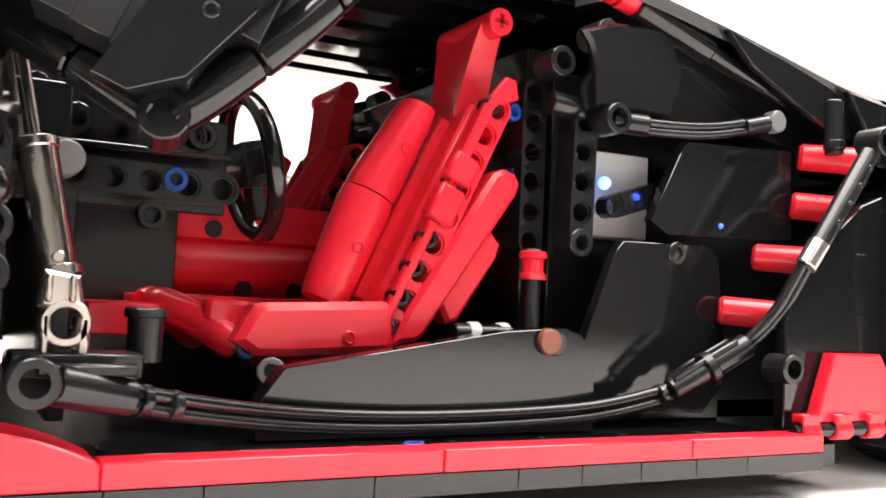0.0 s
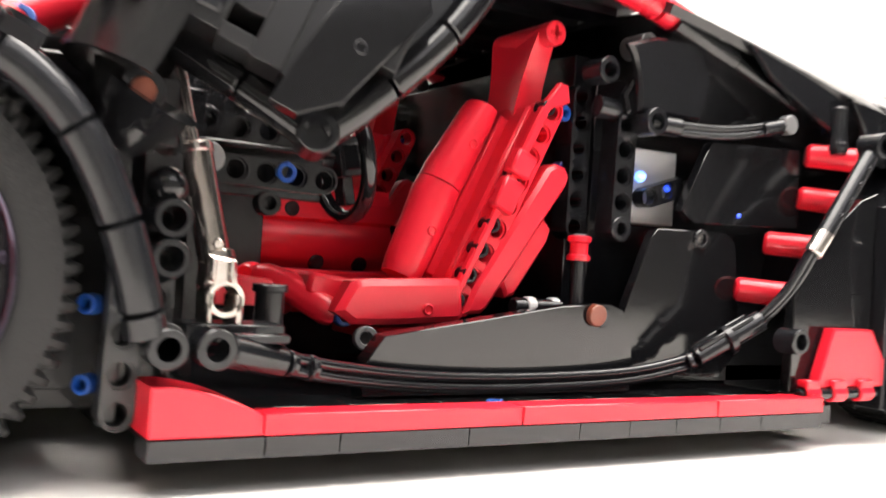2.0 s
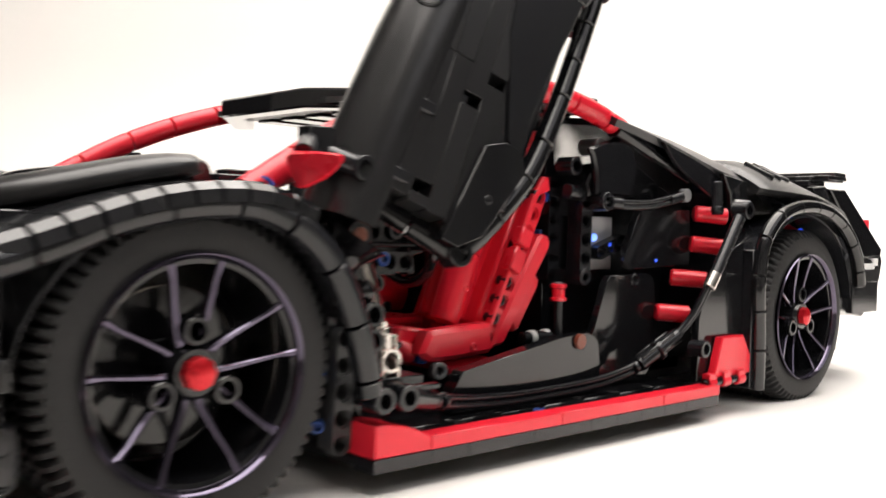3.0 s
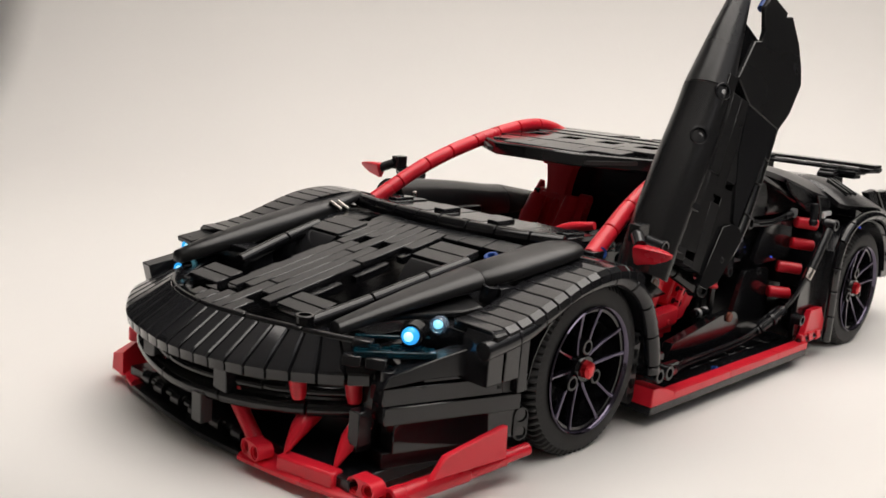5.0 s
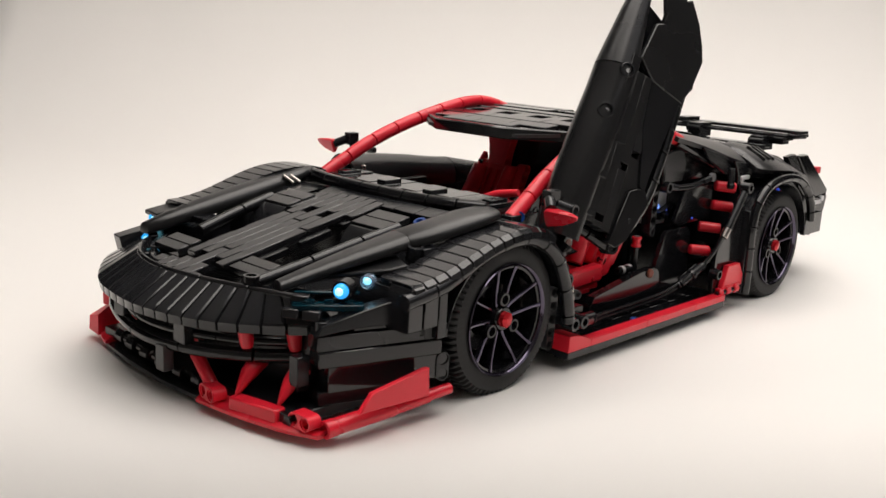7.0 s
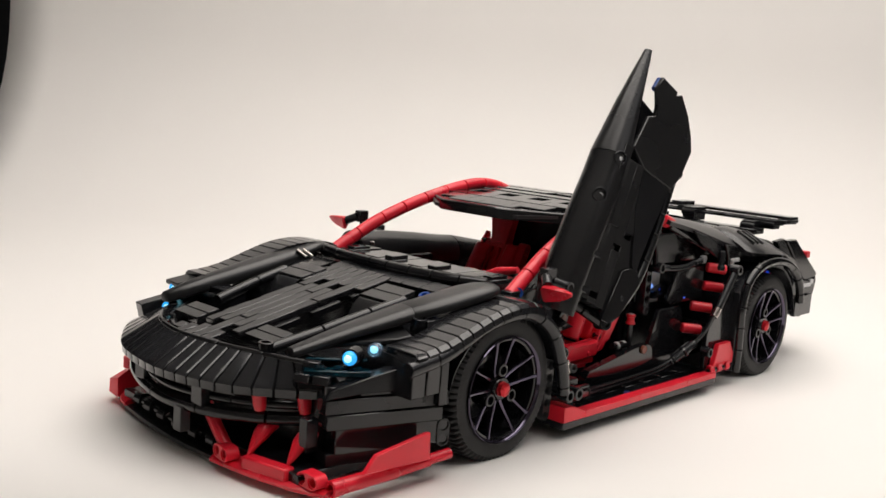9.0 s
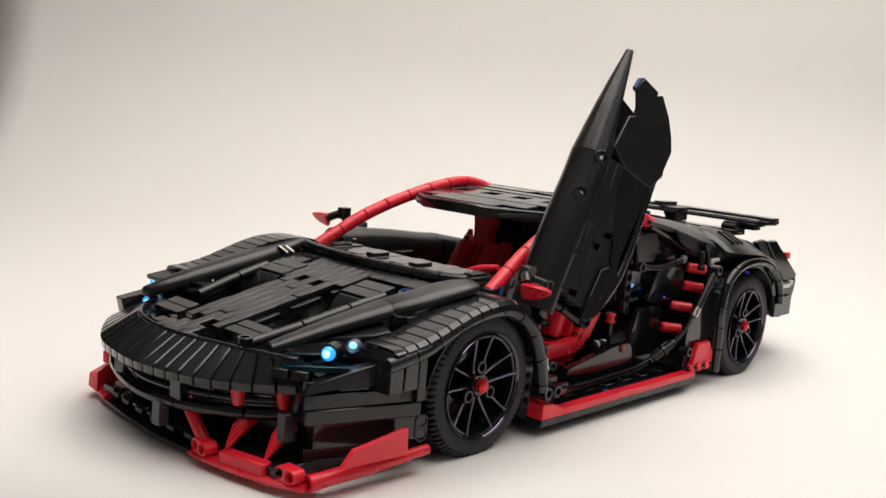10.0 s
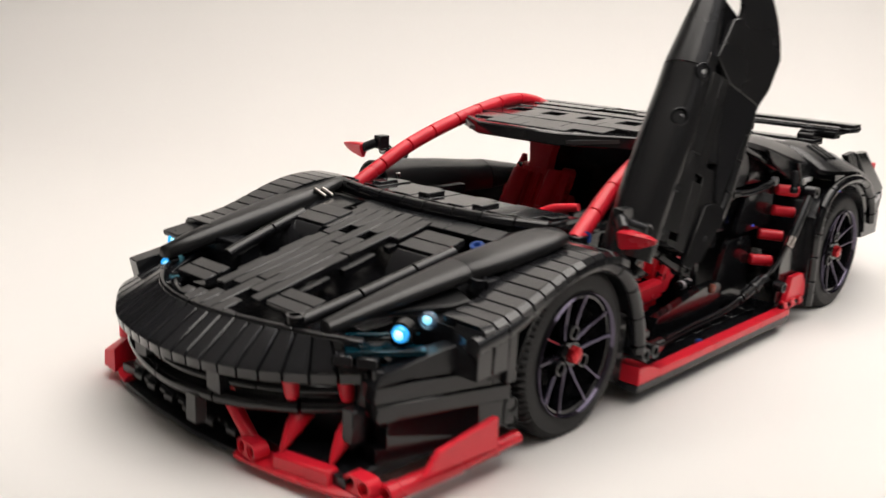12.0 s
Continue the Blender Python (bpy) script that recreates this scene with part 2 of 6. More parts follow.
def run(pts, r, parent, mat, name, s=-1, piece=0.016, gap=0.0003, n=14, label=""):
    """A chain of short round pieces along a curve, each a part."""
    p = spline(pts, 10)
    acc, cuts = 0.0, [0]
    for i in range(1, len(p)):
        acc += (p[i] - p[i - 1]).length
        if acc >= piece * len(cuts):
            cuts.append(i)
    if len(p) - 1 - cuts[-1] > 2:
        cuts.append(len(p) - 1)
    else:
        cuts[-1] = len(p) - 1
    for a, b in zip(cuts, cuts[1:]):
        seg = p[a:b + 1]
        if len(seg) < 2:
            continue
        d0, d1 = (seg[1] - seg[0]).normalized(), (seg[-1] - seg[-2]).normalized()
        seg = [seg[0] + d0 * gap, seg[0] + d0 * (gap + 0.0004), *seg[1:-1], seg[-1] - d1 * (gap + 0.0004), seg[-1] - d1 * gap]
        rr = [r] * len(seg)
        rr[0] = rr[-1] = r * 0.88
        part(name, G().tube(seg, rr, n, 1), mat, parent, label, s)


def lerp(a, b, t):
    return a + (b - a) * t


def table(xs, ys, x):
    return float(np.interp(x, xs, ys))


# ---- the setting: paper sweep on a table, dim room round it ----
def sheet():
    """A paper sweep: flat under the model, bent up behind it across the line of sight."""
    d, e = V((0.74, 0.67, 0)), V((-0.67, 0.74, 0))
    prof = [(-0.365, 0.0), (-0.2, 0.0), (0.0, 0.0), (0.5, 0.0)]
    for i in range(1, 13):
        a = math.pi / 2 * i / 12
        prof.append((0.55 + 0.32 * math.sin(a), 0.32 - 0.32 * math.cos(a)))
    prof += [(0.87, 0.8), (0.87, 1.45)]
    g = G()
    vs, n = [], 25
    for w in range(n):
        q = lerp(-0.95, 0.836, w / (n - 1))
        for u, z in prof:
            vs.append(d * u + e * q + V((0, 0, z - 0.0016)))
    k = len(prof)
    fs = [[i * k + j, i * k + j + 1, (i + 1) * k + j + 1, (i + 1) * k + j] for i in range(n - 1) for j in range(k - 1)]
    g.add(vs, fs)
    ob = part("backdrop", g, PAPER, None)
    m = ob.modifiers.new("thickness", "SOLIDIFY")
    m.thickness, m.offset = 0.002, -1
    return tagged(ob, "warm white paper sweep curving up behind the model car", "backdrop", kind="structure")


sheet()


def slab(name, lo, hi, mat, label, category):
    g = G().box([(a + b) / 2 for a, b in zip(lo, hi)], [b - a for a, b in zip(lo, hi)], None, 0.002)
    return tagged(part(name, g, mat, None), label, category, kind="structure")


slab("floor", (-2.6, -2.6, -0.85), (2.6, 2.6, -0.75), WALL, "plain grey room floor below the table", "floor")
slab("ceiling", (-2.6, -2.6, 1.65), (2.6, 2.6, 1.75), CEIL, "plain light grey painted ceiling", "ceiling")
slab("wall_north", (-2.6, 2.5, -0.75), (2.6, 2.6, 1.65), DARK, "black cloth-covered wall behind the sweep", "wall")
slab("wall_east", (2.5, -2.6, -0.75), (2.6, 2.5, 1.65), DARK, "black cloth-covered wall behind the sweep", "wall")
slab("wall_south", (-2.6, -2.6, -0.75), (2.5, -2.5, 1.65), WALL, "plain grey painted wall", "wall")
slab("wall_west", (-2.6, -2.5, -0.75), (-2.5, 2.5, 1.65), WALL, "plain grey painted wall", "wall")
ceiling_light = tagged(new("ceiling_light"), "flat white ceiling light panel with a thin frame", "lamp")
part("frame", G().box((PANEL[0], PANEL[1], 1.605), (2.0, 1.8, 0.09)), WHITE, ceiling_light, "white painted frame")
part("diffuser", G().box((PANEL[0], PANEL[1], 1.555), (1.9, 1.7, 0.01)), DIFFUSER, ceiling_light, "glowing white diffuser")
softbox = tagged(new("softbox"), "square studio softbox on a black stand", "studio lamp")
sb = look(*SOFTBOX)
part("shell", G().loft([[(-0.67, -0.42, 0.006), (0.67, -0.42, 0.006), (0.67, 0.42, 0.006), (-0.67, 0.42, 0.006)], [(-0.1, -0.1, 0.32), (0.1, -0.1, 0.32), (0.1, 0.1, 0.32), (-0.1, 0.1, 0.32)]], True, sb), DARK, softbox, "black cloth shell")
part("pole", G().cyl(sb @ V((0, 0, 0.30)), V((sb @ V((0, 0, 0.30))).to_tuple()[:2] + (-0.75,)), 0.015), DARK, softbox, "black stand pole")
table_top = tagged(new("table"), "dark laminate table that carries the paper sweep", "table")
part("tabletop", G().box((-0.1, -0.1, -0.0245), (2.3, 2.3, 0.035)), TABLE, table_top)
for tx in (-1.1, 0.9):
    for ty in (-1.1, 0.9):
        part("leg", G().box((tx, ty, -0.395), (0.06, 0.06, 0.71)), TABLE, table_top)

car = tagged(new("model_car"), "black and red building-brick sports car with one scissor door raised", "model car")


# ---- wheels ----
def tyre_mesh(width):
    g, n, lug = G(), 216, 3
    hw = width / 2
    prof = [(0.0300, -hw + 0.002), (0.0312, -hw + 0.0006), (0.0345, -hw), (0.0395, -hw + 0.0006), (0.0418, -hw + 0.0018), (0.0432, -hw + 0.0035), (0.0435, -hw + 0.010),
            (0.0424, -hw + 0.0105), (0.0424, -hw + 0.0118), (0.0436, -hw + 0.0123), (0.0436, -0.001), (0.0424, -0.0006)]
    prof = prof + [(r, -h) for r, h in reversed(prof)]
    vs, fs, k = [], [], len(prof)
    for i in range(n):
        a = 2 * math.pi * i / n
        low = i % lug == 0
        for r, h in prof:
            rr = r - 0.0024 if low and r > 0.0416 else r
            vs.append((rr * math.cos(a), h, rr * math.sin(a)))
    for i in range(n):
        j = (i + 1) % n
        for q in range(k - 1):
            fs.append([i * k + q, j * k + q, j * k + q + 1, i * k + q + 1])
    return g.add(vs, fs)


FACE = Matrix(((1, 0, 0, 0), (0, 0, 1, 0), (0, -1, 0, 0), (0, 0, 0, 1)))  # turning about the axle


def wheel(width, at, parent):
    """A wheel whose outer face looks to -y, its hub at the origin before it is moved."""
    hw = width / 2
    barrel = G().lathe([(0.0305, hw - 0.002), (0.0295, hw - 0.006), (0.0292, -hw + 0.004), (0.0302, -hw + 0.001), (0.0285, -hw + 0.0015), (0.0278, hw - 0.008)], 60, FACE, True)
    w = part("wheel", barrel, GLOSS, parent, "black wheel with a treaded rubber tyre")
    part("tyre", tyre_mesh(width), RUBBER, w, "treaded black rubber tyre")
    lip = G().lathe([(0.0304, -hw + 0.0005), (0.0316, -hw - 0.0008), (0.0312, -hw - 0.0014), (0.0302, -hw - 0.0006), (0.0297, -hw + 0.001), (0.0299, -hw + 0.002)], 72, Matrix.Scale(-1, 4, (0, 0, 1)) @ Matrix.Identity(4), True)
    lip.v = [(x, z2, y) for x, y, z2 in lip.v]
    lip.v = [(x, -abs(y), z) for x, y, z in lip.v]
    part("rim_ring", lip, RIM, w, "dark violet metallic rim ring")
    for k in range(10):
        mid, half = 20.5 + 72 * (k // 2), (-1, 1)[k % 2]
        secs = []
        for t in (0.0, 0.15, 0.45, 0.8, 1.0):
            a = radians(mid + half * lerp(22, 14, min(1, t * 1.6)))
            c, s = math.cos(a), math.sin(a)
            r = lerp(0.0072, 0.0296, t)
            y = -hw + 0.0045 - 0.0042 * t ** 1.6
            ww = lerp(0.0010, 0.0006, t) if t < 0.9 else 0.0012
            dd = lerp(0.004, 0.0024, t)
            ring = [(-ww, dd), (-ww, 0.0004), (-ww * 0.5, 0), (ww * 0.5, 0), (ww, 0.0004), (ww, dd)]
            secs.append([(r * c - q * s, y + h, r * s + q * c) for q, h in ring])
        part("spoke", G().loft(secs), RIM, w)
    hub = G().lathe([(0.0, -hw + 0.002), (0.0062, -hw + 0.002), (0.0075, -hw + 0.004), (0.0085, hw - 0.01)], 30)
    hub.v = [(x, z, y) for x, y, z in hub.v]
    part("hub", hub, GLOSS, w)
    for k in range(3):
        a = radians(90 + 120 * k)
        q = V((0.0108 * math.cos(a), -hw + 0.002, 0.0108 * math.sin(a)))
        part("hub_socket", G().pipe(q, q + V((0, 0.012, 0)), 0.0039, 0.0026).lathe([(0.0, 0.006), (0.0027, 0.006)], 14, along(q, q + V((0, 1, 0)))), GLOSS, w)
    cap = G().lathe([(0.0, -hw - 0.0012), (0.0028, -hw - 0.0012), (0.0044, -hw - 0.0004), (0.0048, -hw + 0.003)], 8)
    cap.v = [(x, z, y) for x, y, z in cap.v]
    part("hub_cap", cap, REDMETAL, w, "red metallic hub cap")
    disc = G().lathe([(0.005, hw - 0.016), (0.0215, hw - 0.016), (0.022, hw - 0.0145), (0.0215, hw - 0.013), (0.005, hw - 0.013)], 40)
    disc.v = [(x, z, y) for x, y, z in disc.v]
    part("brake_disc", disc, GLOSS, w, "black brake disc")
    ring = G().lathe([(0.0216, hw - 0.0166), (0.0221, hw - 0.0164), (0.0221, hw - 0.0158), (0.0216, hw - 0.0156)], 48, None, True)
    ring.v = [(x, z, y) for x, y, z in ring.v]
    part("disc_edge", ring, CHROME, w, "thin shiny disc edge")
    cal = G()
    cal.prism([(0.0235 * math.cos(a), 0.0235 * math.sin(a)) for a in (radians(q) for q in range(115, 176, 10))] + [(0.015 * math.cos(a), 0.015 * math.sin(a)) for a in (radians(q) for q in range(175, 114, -10))], 0.006, side(hw - 0.010))
    part("brake_caliper", cal, BLACK, w, "black brake caliper")
    w.location = at
    return w


front_wheel = wheel(0.036, (-0.168, -0.099, 0.042), car)
rear_wheel = wheel(0.042, (0.168, -0.096, 0.042), car)
copy_part(front_wheel, pose(-0.168, 0.080, 0.042, 0, 0, 180), car)
copy_part(rear_wheel, pose(0.168, 0.077, 0.042, 0, 0, 180), car)

# ---- chassis ----
for c, size in (((-0.005, 0, 0.0095), (0.205, 0.222, 0.006)), ((-0.19, 0, 0.014), (0.165, 0.13, 0.010)), ((0.21, 0, 0.014), (0.22, 0.13, 0.010))):
    part("floor_pan", G().box(c, size), BLACK, car, "black chassis floor")
part("front_floor", G().box((-0.265, -0.008, 0.010), (0.065, 0.175, 0.006)), BLACK, car, "black floor behind the splitter")
core = G()
core.box((-0.185, 0, 0.037), (0.14, 0.118, 0.042))
core.box((-0.262, 0, 0.036), (0.03, 0.17, 0.036))
core.box((-0.125, 0, 0.05), (0.02, 0.15, 0.07))
part("front_core", core, BLACK, car, "black inner structure behind the bumper")
core = G()
core.box((0.165, 0, 0.055), (0.20, 0.118, 0.075))
core.box((0.085, 0, 0.062), (0.10, 0.130, 0.098))
part("engine_block", core, BLACK, car, "black engine bay structure behind the seats")
for y in (-0.083, 0.066):
    part("wheel_well_wall", G().box((-0.1170, y, 0.0440), (0.004, 0.044, 0.064)), BLACK, car)
part("bulkhead", G().box((0.029, 0, 0.064), (0.006, 0.13, 0.105)), BLACK, car, "black bulkhead behind the seats")
for k in range(8):
    part("floor_tile", G().box((-0.098 + k * 0.0245, -0.093, 0.0133), (0.0239, 0.0158, 0.0022)), GLOSS, car)
    part("floor_tile", G().box((-0.098 + k * 0.0245, -0.1085, 0.0128), (0.0239, 0.0142, 0.0022)), GLOSS, car)


def sills(s):
    for a, b in ((-0.0895, -0.0262), (-0.0258, 0.0378), (0.0382, 0.081)):
        part("sill_tile", G().box(((a + b) / 2, -0.117, 0.0143), (b - a, 0.0078, 0.0044), None, 0.00025), RED, car, "red side-sill tile", s)
    top = [(-0.1125, 0.0122), (-0.1125, 0.0222), (-0.1085, 0.0222), (-0.104, 0.0216), (-0.0995, 0.0205), (-0.095, 0.0188), (-0.0905, 0.0168), (-0.0897, 0.016), (-0.0897, 0.0122)]
    part("sill_wedge", G().prism(top, 0.0156, side(-0.1054)), RED, car, "red curved wedge at the sill's front", s)
    edges = [-0.1125, -0.089, -0.0725, -0.0405, -0.0085, 0.0075, 0.0235, 0.0395, 0.0555, 0.081]
    for a, b in zip(edges, edges[1:]):
        part("sill_plate", G().box(((a + b) / 2, -0.1155, 0.00975), (b - a - 0.00012, 0.0100, 0.0044), None, 0.00015), BLACK, car, "black sill plate", s)
    fin = [(0.0830, 0.0185), (0.1200, 0.0185), (0.1075, 0.0362), (0.0895, 0.0362)]
    m = Matrix.Translation((0, 0.004, 0)) @ side(-0.1165)
    part("sill_fin", G().prism(fin, 0.0042, m, 0.0005), RED, car, "red upright fin before the rear wheel", s)
    hinge = G()
    for q in (0.0795, 0.0915, 0.104):
        hinge.cyl((q - 0.003, -0.1165, 0.0168), (q + 0.003, -0.1165, 0.0168), 0.0026)
        hinge.box((q, -0.1165, 0.019), (0.006, 0.004, 0.004))
    part("fin_hinge", hinge, RED, car, "red hinge knuckles", s)
    part("hinge_axle", G().cyl((0.075, -0.1165, 0.0168), (0.1095, -0.1165, 0.0168), 0.0017), BLACK, car, "", s)
    part("sill_pin", G().pin((-0.028, -0.1115, 0.0166), (0, 0, 1), 0.0022), BLUE, car, "blue connector pin", s)


for s in (-1, 1):
    sills(s)

# ---- front body ----
HOOD = lambda x: 0.088 + 0.23 * (x + 0.19)
SLOPE = math.atan(0.23)


def hood_m(x, y, up=0.0):
    return Matrix.Translation((x, y, HOOD(x) + up)) @ Matrix.Rotation(-SLOPE, 4, "Y")


under = G()
under.prism([(-0.296, -0.05), (-0.26, -0.088), (-0.15, -0.092), (-0.15, 0.092), (-0.26, 0.088), (-0.296, 0.05)], 0.004, Matrix(((1, 0, 0, 0), (0, 1, 0, 0), (0.23, 0, 1, 0.088 + 0.23 * 0.19 - 0.025), (0, 0, 0, 1))))
part("hood_underlay", under, BLACK, car, "black structure below the hood tiles")
rows = [
    (0.0266, [(-0.2955, -0.288), (-0.2062, -0.177)]),
    (0.0188, [(-0.2975, -0.2865), (-0.2785, -0.212), (-0.2117, -0.176)]),
    (0.0110, [(-0.2985, -0.2825), (-0.2745, -0.2065), (-0.1985, -0.174)]),
    (0.0032, [(-0.2985, -0.2655), (-0.2652, -0.218), (-0.2177, -0.172)]),
    (-0.0046, [(-0.2985, -0.2840), (-0.2757, -0.2075), (-0.1995, -0.171)]),
    (-0.0124, [(-0.2975, -0.2930), (-0.2815, -0.226), (-0.2257, -0.172)]),
    (-0.0202, [(-0.1995, -0.174)]),
]
for y, spans in rows:
    for a, b in spans:
        c = (a + b) / 2
        part("hood_plank", G().box((0, 0, -0.0016), ((b - a) / math.cos(SLOPE) - 0.0005, 0.0074, 0.0034), hood_m(c, y), 0.0005), TILE, car)
for y in (-0.0205, 0.0275):
    for a, b in ((-0.262, -0.244), (-0.236, -0.214), (-0.206, -0.192)):
        part("hood_rail", G().box((0, 0, -0.0045), (b - a, 0.0045, 0.004), hood_m((a + b) / 2, y)), BLACK, car)


def hood_side(s):
    out = 0.0 if s < 0 else 0.018
    for k in range(2):
        part("hood_block", G().box((0, 0, -0.0025), (0.0076, 0.025, 0.004), hood_m(-0.2755 + 0.0079 * k, -0.0305 if s < 0 else -0.0640, 0.0 if s < 0 else -FAR["z"])), TILE, car, "", s)
    for k in range(2):
        part("hood_block", G().box((0, 0, -0.001), (0.0105, 0.026, 0.004), hood_m(-0.2005 + 0.0108 * k, -0.043 - out, 0.0 if s < 0 else -FAR["z"])), TILE, car, "", s)
    slope = G()
    secs = []
    for q in range(7):
        a = q / 6
        x, z = -0.217 + 0.011 * a, -0.012 + 0.0115 * math.sin(math.pi / 2 * a) - (0.0 if s < 0 else FAR["z"])
        secs.append([(x, -0.031 - out, HOOD(x) + z), (x, -0.056 - out, HOOD(x) + z), (x, -0.056 - out, HOOD(x) + z - 0.005), (x, -0.031 - out, HOOD(x) + z - 0.005)])
    part("hood_slope", slope.loft(secs), TILE, car, "", s)
    rod = [(-0.284, -0.049, 0.0655), (-0.255, -0.0525, 0.0718), (-0.225, -0.057, 0.0795), (-0.197, -0.0605, 0.086)]
    run(rod if s < 0 else [(x, y - 0.0150, z - 0.0060) for x, y, z in rod[1:]], 0.0034, car, GLOSS, "hood_rod", s, 0.032)
    if s < 0:
        part("hood_rod_joint", G().pipe((-0.286, -0.048, 0.0615), (-0.286, -0.048, 0.0695), 0.0043, 0.0028), GLOSS, car, "", s)
    # rounded fairing from the nose to the windscreen post
    secs = []
    far_form = ((-0.2720, 0.0790, 0.0680, 0.0028, 0.0028), (-0.2708, 0.0790, 0.0682, 0.0046, 0.0044), (-0.2550, 0.0770, 0.0722, 0.0068, 0.0058), (-0.2350, 0.0750, 0.0768, 0.0086, 0.0070), (-0.2100, 0.0730, 0.0825, 0.0096, 0.0076),
                (-0.1900, 0.0720, 0.0875, 0.0094, 0.0070), (-0.1780, 0.0715, 0.0905, 0.0082, 0.0060), (-0.1650, 0.0710, 0.0945, 0.0062, 0.0044), (-0.1550, 0.0710, 0.0972, 0.0040, 0.0030), (-0.1520, 0.0710, 0.0976, 0.0020, 0.0015))
    for x, y, z, w, h in [(x, FAR["y"] - y, z - FAR["z"], w, h) for x, y, z, w, h in far_form] if s > 0 else ((-0.2812, -0.0620, 0.0648, 0.0036, 0.0030), (-0.2805, -0.0622, 0.0650, 0.0046, 0.0040), (-0.262, -0.0668, 0.0705, 0.0066, 0.0046), (-0.245, -0.0708, 0.0752, 0.0084, 0.0052), (-0.230, -0.0750, 0.0792, 0.0098, 0.0057),
                          (-0.2155, -0.0790, 0.0830, 0.0112, 0.0062), (-0.2151, -0.0790, 0.0831, 0.0109, 0.0059), (-0.2147, -0.0792, 0.0832, 0.0112, 0.0062), (-0.195, -0.0850, 0.0876, 0.0124, 0.0066),
                          (-0.178, -0.0900, 0.0920, 0.0128, 0.0064), (-0.168, -0.0925, 0.0942, 0.0118, 0.0056), (-0.161, -0.0950, 0.0955, 0.0085, 0.0044), (-0.1585, -0.0960, 0.0958, 0.0045, 0.0028)):
        ring = [(x + 0.25 * w * math.cos(a), y + w * math.copysign(abs(math.cos(a)) ** 0.8, math.cos(a)), z + h * (math.sin(a) ** 0.75 if math.sin(a) > 0 else 0.45 * math.sin(a))) for a in (2 * math.pi * i / 28 for i in range(28))]
        secs.append(ring)
    part("hood_fairing", G().loft(secs), SATIN, car, "glossy black rounded hood fairing", s)
    sock = G().pipe((-0.216, -0.0905, 0.0760), (-0.216, -0.0920, 0.0842), 0.0042, 0.003)
    sock.box((-0.2095, -0.0940, 0.0800), (0.010, 0.006, 0.006))
    if s < 0:
        part("hood_socket", sock, BLACK, car, "", s)
    if s < 0:
        part("hood_pin", G().pin((-0.1890, -0.0675, 0.0905), (-0.4, 0.0, 1), 0.0036), BLUE, car, "blue connector pin", s)
    else:
        # chrome bits imitate the white highlights on two black pins
        for x in (-0.1810, -0.1755):
            part("hood_clip", G().cyl((x, -0.0860, 0.0905), (x + 0.0050, -0.0815, 0.0860), 0.0013), CHROME, car, "small chrome stand-in for the highlight on a black pin", s)
    # fender tiles
    lift = 0.0 if s < 0 else 0.002
    xs = [-0.2455 + 0.0080 * k for k in range(15)]
    knots = spline([(-0.258, 0, 0.0745), (-0.245, 0, 0.0735), (-0.232, 0, 0.0748), (-0.2195, 0, 0.0775), (-0.2075, 0, 0.0815), (-0.196, 0, 0.0855), (-0.185, 0, 0.0890), (-0.174, 0, 0.0912), (-0.1635, 0, 0.0922), (-0.153, 0, 0.0922), (-0.143, 0, 0.0905), (-0.131, 0, 0.0855)], 6)
    zs = [table([p.x for p in knots], [p.z for p in knots], x) for x in xs]
    for i in range(len(xs) - 1):
        p, q = V((xs[i], 0, zs[i] + lift)), V((xs[i + 1], 0, zs[i + 1] + lift))
        ln = (q - p).length
        m = axes(p, q - p, (0, 1, 0))
        inner = table([-0.26, -0.24, -0.2, -0.13], [-0.097, -0.0975, -0.0955, -0.0905], xs[i])
        prof = [(inner, -0.004), (inner, 0.0002), (-0.1165, 0.0), (-0.1188, -0.0002), (-0.1216, -0.0022), (-0.1222, -0.0056), (-0.117, -0.0056)]
        mid = V((0, sum(q for q, _ in prof) / 7, sum(q for _, q in prof) / 7))
        secs = [[V((t, y, z)).lerp(V((t, mid.y, mid.z)), k) for y, z in prof] for t, k in ((0.0002, 0.10), (0.0007, 0.0), (ln - 0.0007, 0.0), (ln - 0.0002, 0.10))]
        part("fender_tile", G().loft(secs, True, m), TILE, car, "", s, 7)
    run([(-0.250, -0.119, 0.0655), (-0.225, -0.119, 0.0695), (-0.207, -0.1172, 0.0748), (-0.190, -0.1168, 0.0815), (-0.170, -0.1168, 0.0855), (-0.152, -0.1172, 0.0855), (-0.140, -0.1190, 0.0805),
         (-0.1295, -0.1195, 0.071), (-0.1215, -0.1195, 0.057), (-0.1165, -0.1195, 0.043), (-0.1135, -0.119, 0.031)], 0.0042, car, BLACK, "wheel_arch_bar", s, 0.0185)
    liner = []
    for i in range(15):
        a = radians(20 + 150 * i / 14)
        x, z = -0.168 + 0.049 * math.cos(a), 0.040 + 0.0455 * math.sin(a)
        liner.append([(x, -0.118, z), (x, -0.060, z), (x * 1.0, -0.060, z - 0.0015), (x, -0.118, z - 0.0015)])
    part("wheel_arch_liner", G().loft(liner), BLACK, car, "black wheel-arch liner", s)


for s in (-1, 1):
    hood_side(s)

